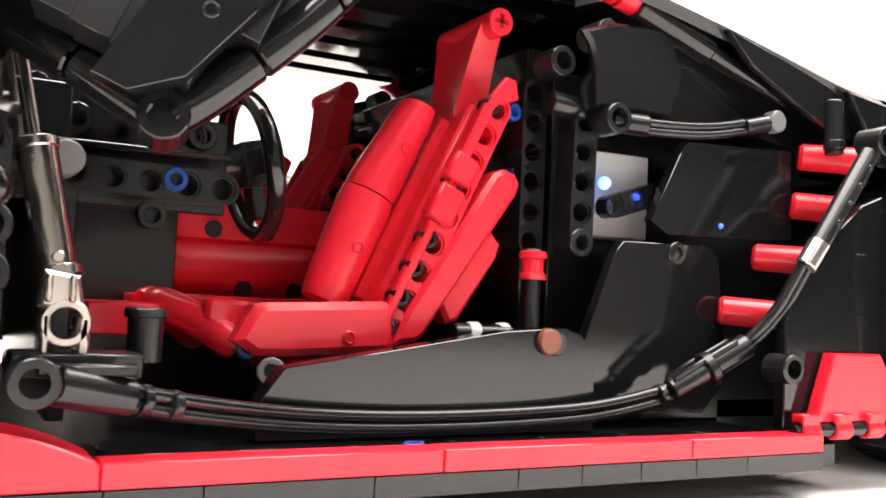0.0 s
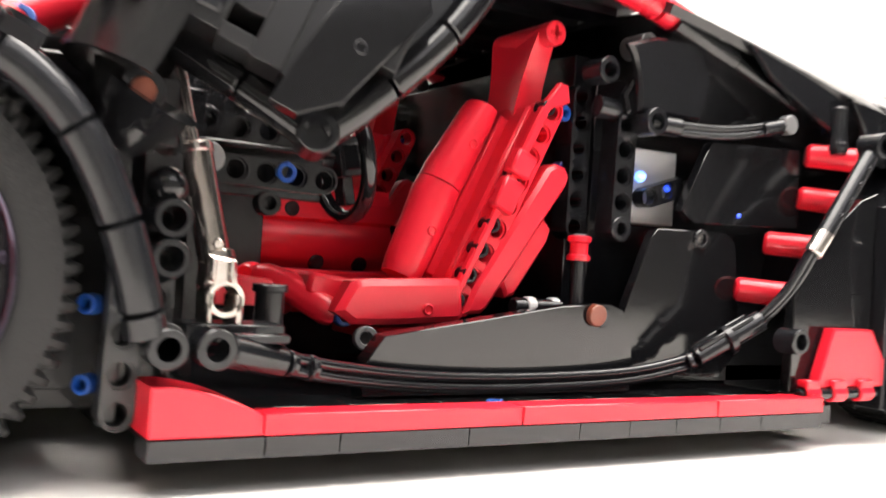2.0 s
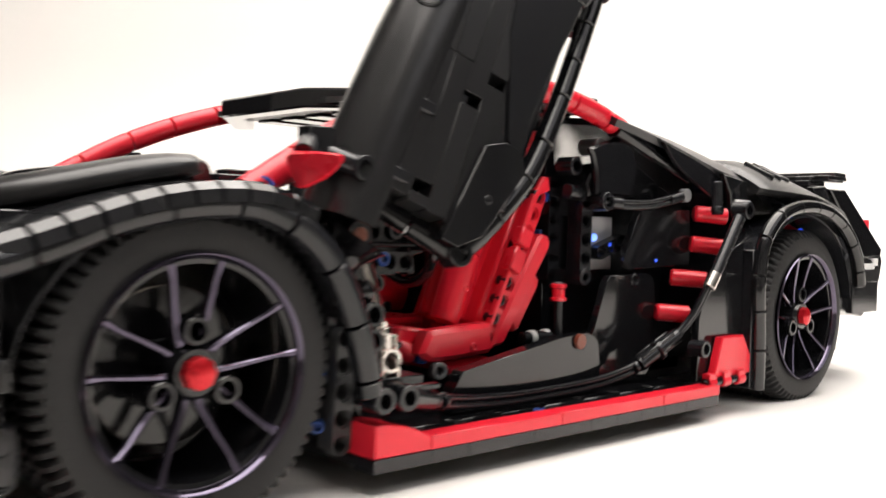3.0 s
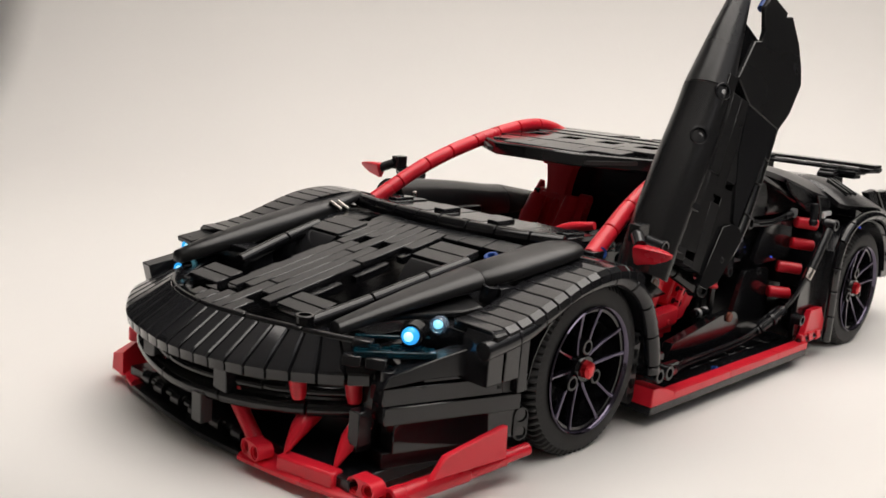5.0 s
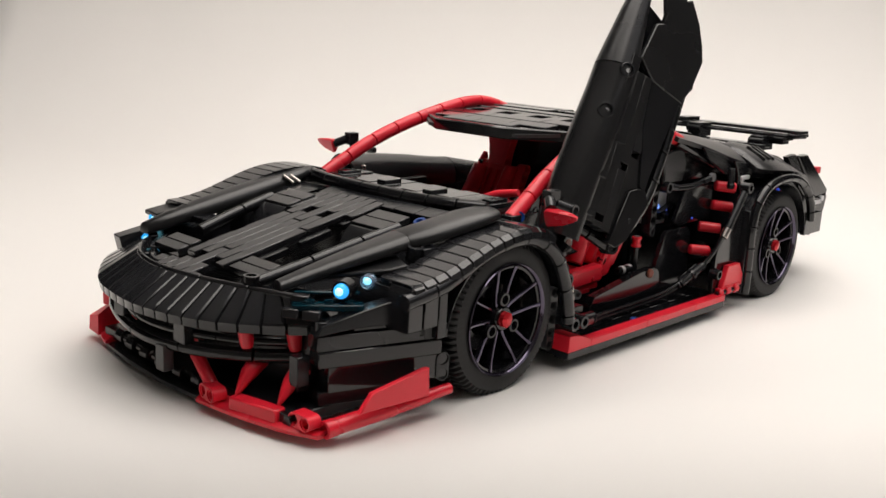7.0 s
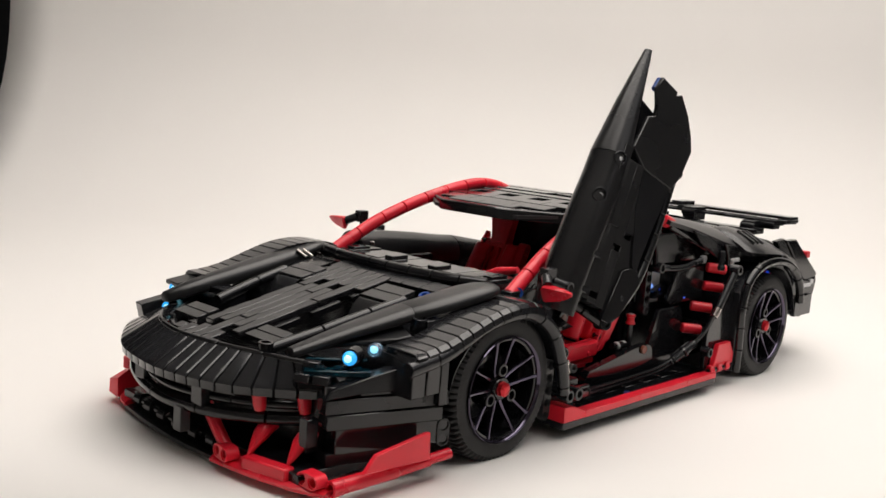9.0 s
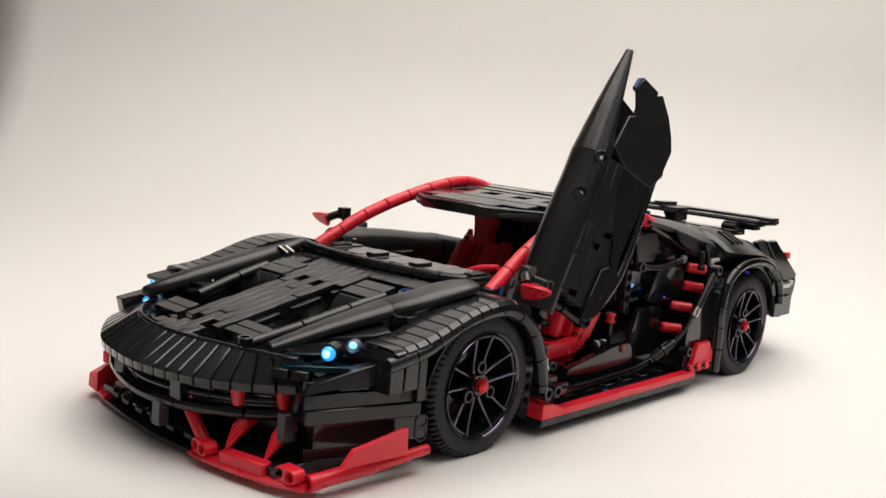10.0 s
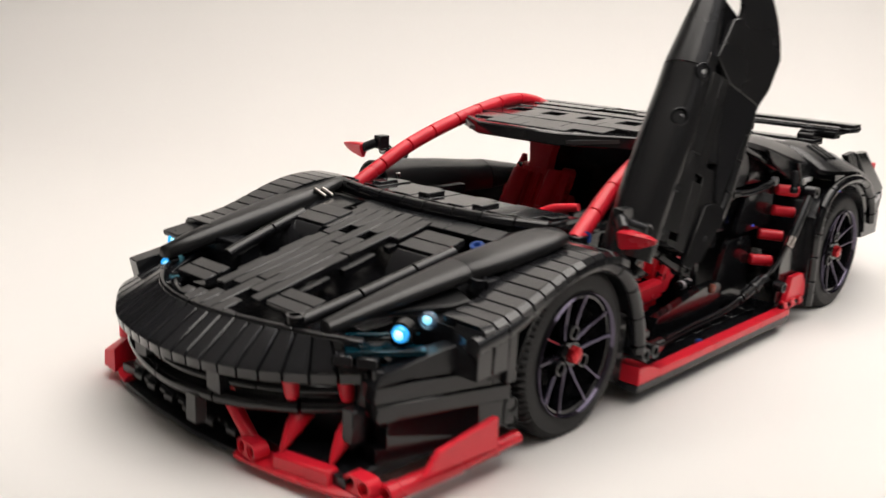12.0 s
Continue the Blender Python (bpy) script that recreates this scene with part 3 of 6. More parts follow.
# nose strip of curved tiles
UPX0 = lambda y: table([-0.086, -0.070, -0.0475, -0.021, 0.0, 0.029, 0.048, 0.060, 0.075, 0.088], [-0.276, -0.2850, -0.2925, -0.3000, -0.3035, -0.3020, -0.2940, -0.2855, -0.2720, -0.2580], y)
LOX0 = lambda y: table([-0.094, -0.085, -0.07, -0.05, -0.03, 0.0, 0.03, 0.05, 0.068, 0.0916, 0.105], [-0.262, -0.2765, -0.294, -0.310, -0.319, -0.3245, -0.3212, -0.3165, -0.3065, -0.2915, -0.279], y)
UPX = lambda y: sum(UPX0(y + 0.0025 * k) for k in range(-4, 5)) / 9  # rounded off
LOX = lambda y: sum(LOX0(y + 0.0025 * k) for k in range(-4, 5)) / 9
cols = [-0.0935 + 0.0085 * k for k in range(22)]
for i, (ya, yb) in enumerate(zip(cols, cols[1:])):
    secs = []
    for y, drop in ((ya + 0.0005, 0.0014), (ya + 0.0005, 0.0006), (ya + 0.0012, 0), (yb - 0.0012, 0), (yb - 0.0005, 0.0006), (yb - 0.0005, 0.0014)):
        y *= 1.13 if y > 0 else 1.0
        yu = y * 0.905
        u, l = V((UPX(yu), yu, 0.0645)), V((LOX(y), y, 0.0505))
        d = u - l
        n = V((d.z, 0, -d.x)).normalized() * drop
        u, l = u + n * (1 if n.x > 0 else -1), l + n * (1 if n.x > 0 else -1)
        back = V((UPX(yu) + 0.004, yu, 0.0585))
        low = V((LOX(y) + 0.0006, y, 0.0456))
        secs.append([u + V((0.0006, 0, -0.0005)), u - d * 0.03, l + d * 0.10 + V((-0.0002, 0, 0.0003)), l + d * 0.045 + V((-0.0003, 0, 0.0001)), l + V((-0.0003, 0, -0.0004)), l + V((0, 0, -0.0013)), low, low + V((0.006, 0, 0)), back])
    part("nose_tile", G().loft(secs), TILE, car, sharp=20)
run([(UPX(y) + 0.0012, y, 0.0640) for y in (-0.080, -0.06, -0.04, -0.02, 0, 0.02, 0.04, 0.056, 0.068)], 0.0017, car, GLOSS, "nose_trim", -1, 0.03)
inner_ring = [(UPX(y) + 0.008, y * 0.96, 0.0605) for y in (-0.055, -0.04, -0.02, 0, 0.02, 0.04, 0.055)]
run(inner_ring, 0.0027, car, GLOSS, "hood_front_hose", -1, 0.024)

for x, y, z, ln in ((-0.2862, -0.0806, 0.0582, 0.0085), (-0.2805, -0.0890, 0.0580, 0.0090), (-0.2795, -0.0790, 0.0632, 0.0090)):
    part("nose_brick", G().box((0, 0, 0), (ln, 0.0055, 0.0050), axes((x, y, z), (0.54, -0.84, 0), (0.84, 0.54, 0)), 0.0006), TILE, car, "small black brick at the end of the nose strip")
part("nose_pin", G().pipe((-0.2785, -0.0940, 0.0500), (-0.2785, -0.0940, 0.0560), 0.0034, 0.0022), BLACK, car, "black round connector at the nose's end")
part("nose_corner", G().box((0, 0, 0), (0.034, 0.010, 0.014), pose(-0.2600, 0.0985, 0.0580, 0, -13, -8)), TILE, car, "black brick at the nose's far corner")

# grille: bars, plates and lamps below the nose strip
lowbar = [(LOX(y) + 0.010, y, 0.0305 + 0.03 * abs(y)) for y in (-0.088, -0.06, -0.03, 0, 0.03, 0.06, 0.088)]
run(lowbar, 0.0036, car, GLOSS, "grille_bar", -1, 0.04)
run([(x + 0.002, y, z + 0.007) for x, y, z in lowbar], 0.0024, car, GLOSS, "grille_hose", -1, 0.06)
for y in (-0.025, 0.034):
    part("grille_bracket", G().box((LOX(y) + 0.010, y, 0.0395), (0.006, 0.010, 0.012)), GREY if y > 0 else BLACK, car)
part("grille_post", G().box((LOX(0.0) + 0.010, -0.0135, 0.0235), (0.006, 0.0075, 0.014)), GREY, car, "dark grey grille post")
for y in (-0.0575, -0.0750):
    x = LOX(y) + 0.0085
    part("grille_cone", G().lathe([(0.0, -0.0055), (0.0029, -0.0055), (0.0035, -0.003), (0.0039, 0.005), (0.003, 0.0055)], 18, pose(x, y, 0.0420, 0, -8, 0)), RED, car, "red cone hanging under the nose")
for s in (-1, 1):
    part("bumper_post", G().box((-0.2855, -0.0868, 0.0310), (0.0075, 0.0066, 0.015)).box((-0.283, -0.083, 0.0225), (0.008, 0.008, 0.006)), BLACK, car, "black upright beside the grille", s)

# splitter
LIPX = lambda y: table([0, 0.04, 0.07, 0.095, 0.116], [-0.3125, -0.3100, -0.306, -0.3000, -0.290], abs(y))
lip = G()
secs = []
for i in range(15):
    y = lerp(-0.037, 0.076, i / 14)
    secs.append([(LIPX(y) + 0.005, y, 0.003), (LIPX(y) + 0.005, y, 0.0052), (LIPX(y) + 0.03, y, 0.008), (LIPX(y) + 0.03, y, 0.003)])
part("splitter_centre", lip.loft(secs), BLACK, car, "black centre of the front splitter")


for k, y in enumerate((-0.024, -0.008, 0.010, 0.028, 0.046, 0.062)):
    g = G().pipe((LIPX(y) + 0.012, y - 0.0036, 0.0105), (LIPX(y) + 0.012, y + 0.0036, 0.0105), 0.0042, 0.0025)
    part("lip_connector", g, BLACK, car, "black connector behind the splitter's lip")
    part("lip_peg", G().cyl((LIPX(y) + 0.014, y + 0.0052, 0.0100), (LIPX(y) + 0.014, y + 0.0125, 0.0105), 0.0030), BLACK, car)


def splitter(s, inner, outer):
    secs = []
    for i in range(13):
        y = -lerp(inner, outer, i / 12)
        x = LIPX(y)
        secs.append([(x, y, 0.0052), (x - 0.0002, y, 0.0070), (x + 0.002, y, 0.0084), (x + 0.016, y, 0.0084), (x + 0.016, y, 0.0052)])
    part("splitter", G().loft(secs), RED, car, "red front splitter plate", s)
    if s > 0:
        fin = G().loft([[(-0.2990, -0.1010, 0.0060), (-0.2990, -0.1010, 0.0185), (-0.2860, -0.1040, 0.0240), (-0.2840, -0.1030, 0.0060)], [(-0.3000, -0.1100, 0.0080), (-0.2990, -0.1110, 0.0160), (-0.2860, -0.1130, 0.0205), (-0.2840, -0.1120, 0.0060)],
                       [(-0.2950, -0.1190, 0.0105), (-0.2945, -0.1190, 0.0125), (-0.2880, -0.1180, 0.0150), (-0.2870, -0.1180, 0.0090)]])
        part("splitter_fin", fin, RED, car, "red pointed fin at the splitter's end", s, 20)
        part("fin_peg", G().cyl((-0.2890, -0.1060, 0.0225), (-0.2890, -0.1060, 0.0290), 0.0036), RED, car, "", s)
    for y, n in ((-0.045, 2), (-0.101, 2)) if s < 0 else ():
        x = LIPX(y) + 0.004
        t = 1 if y > -0.07 else -0.25
        m = axes((x, y + 0.004, 0.0122), (0.12 * -t, -1, 0), (0, 0, 1))
        part("splitter_knuckle", G().beam(m, n), RED, car, "red two-hole beam on the splitter", s)
    if s < 0:
        part("splitter_brick", G().box((0, 0, 0), (0.0078, 0.030, 0.0068), axes((LIPX(-0.073) + 0.0055, -0.073, 0.0110), (1, 0.22, 0), (-0.22, 1, 0)), 0.0009), RED, car, "red brick on the splitter", s)
        link = G().tube([(-0.303, -0.040, 0.0135), (-0.3030, -0.0305, 0.022), (-0.303, -0.0210, 0.031)], 0.0034, 14, 3)
        part("splitter_link", link, RED, car, "red slanting link", s)
        for y, x in ((-0.0605, -0.3005), (-0.0835, -0.2925)):
            claw = G().tube([(x + 0.014, y + 0.003, 0.0285), (x + 0.006, y + 0.0015, 0.0235), (x - 0.0025, y, 0.0145)], [0.0048, 0.0042, 0.0007], 12, 4)
            part("grille_claw", claw, RED, car, "red pointed claw", s)
    bar = G().cyl((-0.2835, -0.1115, 0.0098), (-0.250, -0.1155, 0.0118), 0.0042).cyl((-0.2505, -0.1155, 0.0118), (-0.2285, -0.1178, 0.0135), 0.0037).cyl((-0.229, -0.1178, 0.0135), (-0.2135, -0.1192, 0.0146), 0.0030)
    bar.pipe((-0.2895, -0.111, 0.0094), (-0.2835, -0.1115, 0.0098), 0.0045, 0.0026)
    part("splitter_rod", bar, RED, car, "red axle rod along the bumper's foot", s)
    m = axes((0, 0, 0), (1, 0.02, 0), (0, 0, 1))
    blade = [(-0.2315, 0.0300), (-0.2345, 0.0304), (-0.2695, 0.0258), (-0.2775, 0.0172), (-0.2305, 0.0150)]
    part("bumper_blade", G().prism(blade, 0.0030, side(-0.1185), 0.0006), RED, car, "red blade panel on the bumper corner", s)


splitter(-1, 0.0365, 0.1105)
FAR["y"] = -0.016
splitter(1, 0.086, 0.1165)
FAR["y"] = -0.021


def bumper_side(s):
    a, b = V((-0.283, -0.0965, 0)), V((-0.2145, -0.1175, 0))
    d = (b - a).normalized()
    ln = (b - a).length
    layers = [(0.0205, 0.0335, 0.006, 1.0, 0.0), (0.0337, 0.0413, 0.0, 0.93, 0.0015), (0.0415, 0.0492, 0.0, 0.86, 0.0), (0.0494, 0.0515, 0.02, 0.9, -0.002)]
    for z0, z1, t0, t1, out in layers:
        m = axes(a + V((0, -out, 0)), d, (0, 0, 1))
        part("bumper_brick", G().box(((t0 + ln * t1) / 2, (z0 + z1) / 2, -0.006), (ln * t1 - t0, z1 - z0, 0.012), m), TILE, car, "", s)
    m = axes(a, d, (0, 0, 1))
    wedge = [(-0.001, 0.0495), (0.002, 0.0545), (0.024, 0.0605), (0.046, 0.0655), (0.046, 0.0520), (0.02, 0.0518)]
    part("bumper_panel", G().prism(wedge, 0.009, m @ Matrix.Translation((0, 0, -0.008))), BLACK, car, "black wedge panel under the headlight", s)
    tail = [(0.047, 0.0515), (0.047, 0.0665), (0.0535, 0.0665), (0.0535, 0.0515)]
    part("bumper_brick", G().prism(tail, 0.008, m @ Matrix.Translation((0, 0, -0.008))), TILE, car, "", s)
    part("bumper_brick", G().box((0.060, 0.0545, -0.004), (0.0115, 0.022, 0.008), m), TILE, car, "", s)
    part("corner_brick", G().box((0.064, 0.0455, -0.0045), (0.0135, 0.0075, 0.0095), m), GREY, car, "dark blue-grey corner brick", s)
    part("bumper_corner_post", G().box((0.063, 0.034, -0.007), (0.012, 0.0145, 0.008), m), TILE, car, "", s)
    part("corner_beam", G().beam(m @ axes((0.0685, 0.0225, -0.003), (0, 1, 0), (1, 0, 0)), 2), BLACK, car, "", s)
    part("bumper_foot", G().box((0.032, 0.0170, -0.008), (0.060, 0.007, 0.012), m), BLACK, car, "", s)
    brow = [(-0.2720, -0.0610), (-0.2400, -0.0686), (-0.2199, -0.0830), (-0.2262, -0.0967), (-0.2341, -0.0932), (-0.2570, -0.0690)]
    tilt = Matrix(((1, 0, 0, 0), (0, 1, 0, 0), (0.23, 0, 1, HOOD(0.0) - 0.0056), (0, 0, 0, 1)))
    if s < 0:
        part("headlight_brow", G().prism(brow, 0.0026, tilt, 0.0006), SATIN, car, "flat black panel over the headlight", s)
    else:
        p, q = V((-0.2600, FAR["y"] - 0.0920, 0.0685)), V((-0.2330, FAR["y"] - 0.0900, 0.0735))
        part("headlight_brow", G().box(((q - p).length / 2, 0, 0), ((q - p).length, 0.016, 0.0028), axes(p, q - p, (0, 1, 0)), 0.0006), SATIN, car, "flat black panel over the headlight", s)
    part("fender_brick", G().prism([(-0.2475, 0.0500), (-0.2475, 0.0690), (-0.2440, 0.0735), (-0.2375, 0.0735), (-0.2375, 0.0500)], 0.0150, side(-0.1055), 0.0005), TILE, car, "black upright brick before the fender", s)
    part("fender_brick", G().box((-0.2320, -0.1135, 0.0610), (0.0095, 0.0150, 0.0210)), TILE, car, "", s)
    part("fender_brick", G().box((-0.2215, -0.1150, 0.0555), (0.0060, 0.0080, 0.0260)), BLACK, car, "", s)
    # headlight cavity
    part("headlight_bed", G().prism([(-0.288, -0.079), (-0.262, -0.101), (-0.232, -0.109), (-0.232, -0.072), (-0.262, -0.066)], 0.004, Matrix.Translation((0, 0, 0.052))), GLOSS, car, "black headlight recess", s)
    part("headlight_wall", G().prism([(-0.246, -0.107), (-0.232, -0.109), (-0.232, -0.070), (-0.246, -0.068)], 0.016, Matrix.Translation((0, 0, 0.054))), BLACK, car, "", s)
    if s > 0:
        for (x, y, z), r in (((-0.2570, 0.0920, 0.0712), 0.0040), ((-0.2690, 0.0815, 0.0630), 0.0030)):
            y, z = FAR["y"] - y, z - FAR["z"]
            lamp = part("headlight", G().pipe((x + 0.006, y, z), (x, y, z), r + 0.0010, r), GLOSS, car, "round headlight glowing cyan white", s)
            part("headlight_lens", G().ball((x, y, z), r), LED, lamp, "glowing cyan-white lens", s)
            part("headlight_core", G().ball((x - 0.4 * r, y + 0.6 * r, z), r * 0.62), LEDCORE, lamp, "bright white core", s)
        return
    lamp_big = part("headlight", G().pipe((-0.2600, -0.0905, 0.0690), (-0.2665, -0.0935, 0.0686), 0.0050, 0.0040), GLOSS, car, "round headlight glowing cyan white", s)
    part("headlight_lens", G().ball((-0.2668, -0.0936, 0.0686), 0.0038), LED, lamp_big, "glowing cyan-white lens", s)
    part("headlight_core", G().ball((-0.2695, -0.0952, 0.0690), 0.0020), LEDCORE, lamp_big, "bright white core", s)
    small = part("side_lamp", G().pipe((-0.2450, -0.0900, 0.0698), (-0.2490, -0.0920, 0.0696), 0.0038, 0.0030), LENS, car, "clear pale blue side lamp", s)
    part("side_lamp_lens", G().ball((-0.2490, -0.0920, 0.0697), 0.0029), LENS, small, "clear lens with a faint added glow for light from beside", s)
    part("side_lamp_core", G().ball((-0.2484, -0.0915, 0.0700), 0.0012), LEDCORE, small, "small blue-white bulb", s)
    for k in range(3):
        q = V((-0.2795 + 0.0075 * k, -0.0855 - 0.0058 * k, 0.0628))
        part("headlight_stud", G().lathe([(0.0018, 0), (0.0024, 0.0002), (0.0024, 0.0016), (0.0015, 0.0016), (0.0013, 0.0006)], 16, Matrix.Translation(q), True), BLUECLEAR, car, "trans light blue stud", s)
    part("headlight_bar", G().box((0, 0, 0), (0.034, 0.0075, 0.003), axes((-0.272, -0.0905, 0.0612), (0.79, -0.61, 0), (0.61, 0.79, 0))), BLUECLEAR, car, "trans light blue bar", s)
    part("headlight_bar", G().box((0, 0, 0), (0.032, 0.0022, 0.0014), axes((-0.266, -0.0825, 0.0652), (0.79, -0.61, 0), (0.61, 0.79, 0))), BLUECLEAR, car, "trans light blue bar", s)


for s in (-1, 1):
    bumper_side(s)

# cowl and dashboard
run([(-0.149, -0.082, 0.0955), (-0.157, -0.055, 0.0950), (-0.162, -0.02, 0.0950), (-0.162, 0.02, 0.0950), (-0.157, 0.055, 0.0950), (-0.149, 0.082, 0.0955)], 0.0042, car, GLOSS, "cowl_bar", -1, 0.018)
cowl = G().prism([(-0.158, -0.085), (-0.108, -0.085), (-0.108, 0.085), (-0.158, 0.085)], 0.005, Matrix.Translation((0, 0, 0.084)))
part("dashboard", cowl, BLACK, car, "black dashboard deck")
random.seed(5)
for i in range(11):
    y = -0.07 + 0.014 * i
    a = -0.147 + random.uniform(-0.002, 0.002) + 0.05 * (abs(y) / 0.07) ** 2 * 0.12
    part("dash_plate", G().box(((a - 0.116) / 2, y, 0.0945 + random.uniform(-0.0006, 0.0006)), (-0.116 - a, 0.0136, 0.003)), TILE, car)
    if i % 3 == 0:
        part("dash_plate", G().box((a + 0.012, y, 0.0968), (0.015, 0.0078, 0.0026)), TILE, car)
for i in range(6):
    y = -0.06 + 0.017 * i
    part("cowl_plate", G().box((0, 0, 0), (0.013, 0.0165, 0.003), hood_m(-0.171 + 0.06 * y * y, y, -0.002)), BLACK, car)


# windscreen posts and roof rails
def rail(s):
    pts = [(-0.1415, -0.0925, 0.0900), (-0.1260, -0.0905, 0.0990), (-0.1045, -0.0875, 0.1110), (-0.0780, -0.0840, 0.1220), (-0.0480, -0.0815, 0.1310), (-0.0200, -0.0805, 0.1370), (0.0, -0.0810, 0.1385),
           (0.0180, -0.0820, 0.1365), (0.0360, -0.0840, 0.1320), (0.0520, -0.0855, 0.1265)]
    run(pts, 0.0046, car, RED, "roof_rail_piece", s, 0.0215, label="red round rail piece")
    part("post_foot", G().box((-0.1415, -0.0935, 0.0905), (0.009, 0.0085, 0.006)), BLACK, car, "", s)
    part("post_pin", G().pin((-0.1370, -0.0968, 0.0925), (-0.25, -1, 0.35), 0.0031), BLUE, car, "blue connector pin", s)


FAR["z"] = 0.0038
for s in (-1, 1):
    rail(s)
FAR["z"] = 0.0055

roof = [(-0.072, -0.044), (-0.076, -0.020), (-0.076, 0.020), (-0.072, 0.044), (-0.046, 0.072), (0.05, 0.078), (0.05, -0.078), (-0.046, -0.072)]
ROOFZ = lambda x: table([-0.08, -0.04, 0.0, 0.05], [0.1275, 0.1315, 0.1340, 0.1340], x)
g = G()
secs = []
for i in range(9):
    x = lerp(-0.074, 0.05, i / 8)
    w = table([-0.074, -0.046, 0.05], [0.040, 0.071, 0.077], x)
    z = ROOFZ(x)
    secs.append([(x, -w, z), (x, w, z), (x, w, z + 0.0022), (x, -w, z + 0.0022)])
part("roof_panel", g.loft(secs), GREY, car, "dark roof base plate")
random.seed(11)


def roof_row(x0, x1, spans, up):
    """One transverse row of roof plates between x0 and x1."""
    c = (x0 + x1) / 2
    tilt = math.atan2(ROOFZ(x1) - ROOFZ(x0), x1 - x0)
    for a, b in spans:
        m = Matrix.Translation((c, (a + b) / 2, ROOFZ(c) + 0.0022 + up)) @ Matrix.Rotation(-tilt, 4, "Y")
        part("roof_tile", G().box((0, 0, 0), (x1 - x0 - 0.0003, b - a - 0.0003, 0.0032), m), TILE, car)


band = [(-0.047, 0.071), (-0.078, 0.030), (-0.078, -0.030), (-0.047, -0.071), (-0.040, -0.064), (-0.069, -0.026), (-0.069, 0.026), (-0.040, 0.064)]
part("roof_lip", G().prism(band, 0.0078, Matrix.Translation((0, 0, 0.1265)), 0.0008), TILE, car, "thick black leading edge of the roof")
roof_row(-0.0690, -0.0580, [(-0.030, 0.004), (0.004, 0.032)], 0.0024)
roof_row(-0.0580, -0.0430, [(-0.050, -0.018), (-0.018, 0.022), (0.022, 0.050)], 0.0018)
roof_row(-0.0430, -0.0280, [(-0.068, -0.033), (-0.033, 0.014), (0.014, 0.068)], 0.0020)
roof_row(-0.0280, -0.0130, [(-0.072, -0.052), (-0.038, -0.023), (-0.009, 0.006), (0.020, 0.034), (0.048, 0.072)], 0.0018)
x, k = -0.0130, 0
while x < 0.048:
    e = min(x + (0.0080, 0.0118, 0.0080, 0.0157)[k % 4], 0.05)
    y, spans = -0.0725, []
    while y < 0.072:
        f = min(y + random.choice((0.0155, 0.0235, 0.0315, 0.047)), 0.0725)
        if random.random() > 0.07:
            spans.append((y, f))
        y = f
    roof_row(x, e, spans, (0.0016, 0.0020, 0.0014, 0.0024)[k % 4])
    x, k = e, k + 1
for s in (-1,):
    part("roof_side_strip", G().box((0, 0, 0), (0.086, 0.0065, 0.0036), Matrix.Translation((0.002, -0.0735, 0.1372)) @ Matrix.Rotation(radians(-1.2), 4, "Y") @ Matrix.Rotation(radians(-2.5), 4, "Z"), 0.0008), TILE, car, "smooth black strip along the roof edge", s)
for j in range(7):
    y = -0.06 + 0.02 * j
    part("roof_rib", G().box((0.002, y, ROOFZ(0.0) - 0.002), (0.078, 0.012, 0.0035), pose(0, 0, 0)), GLOSS, car)


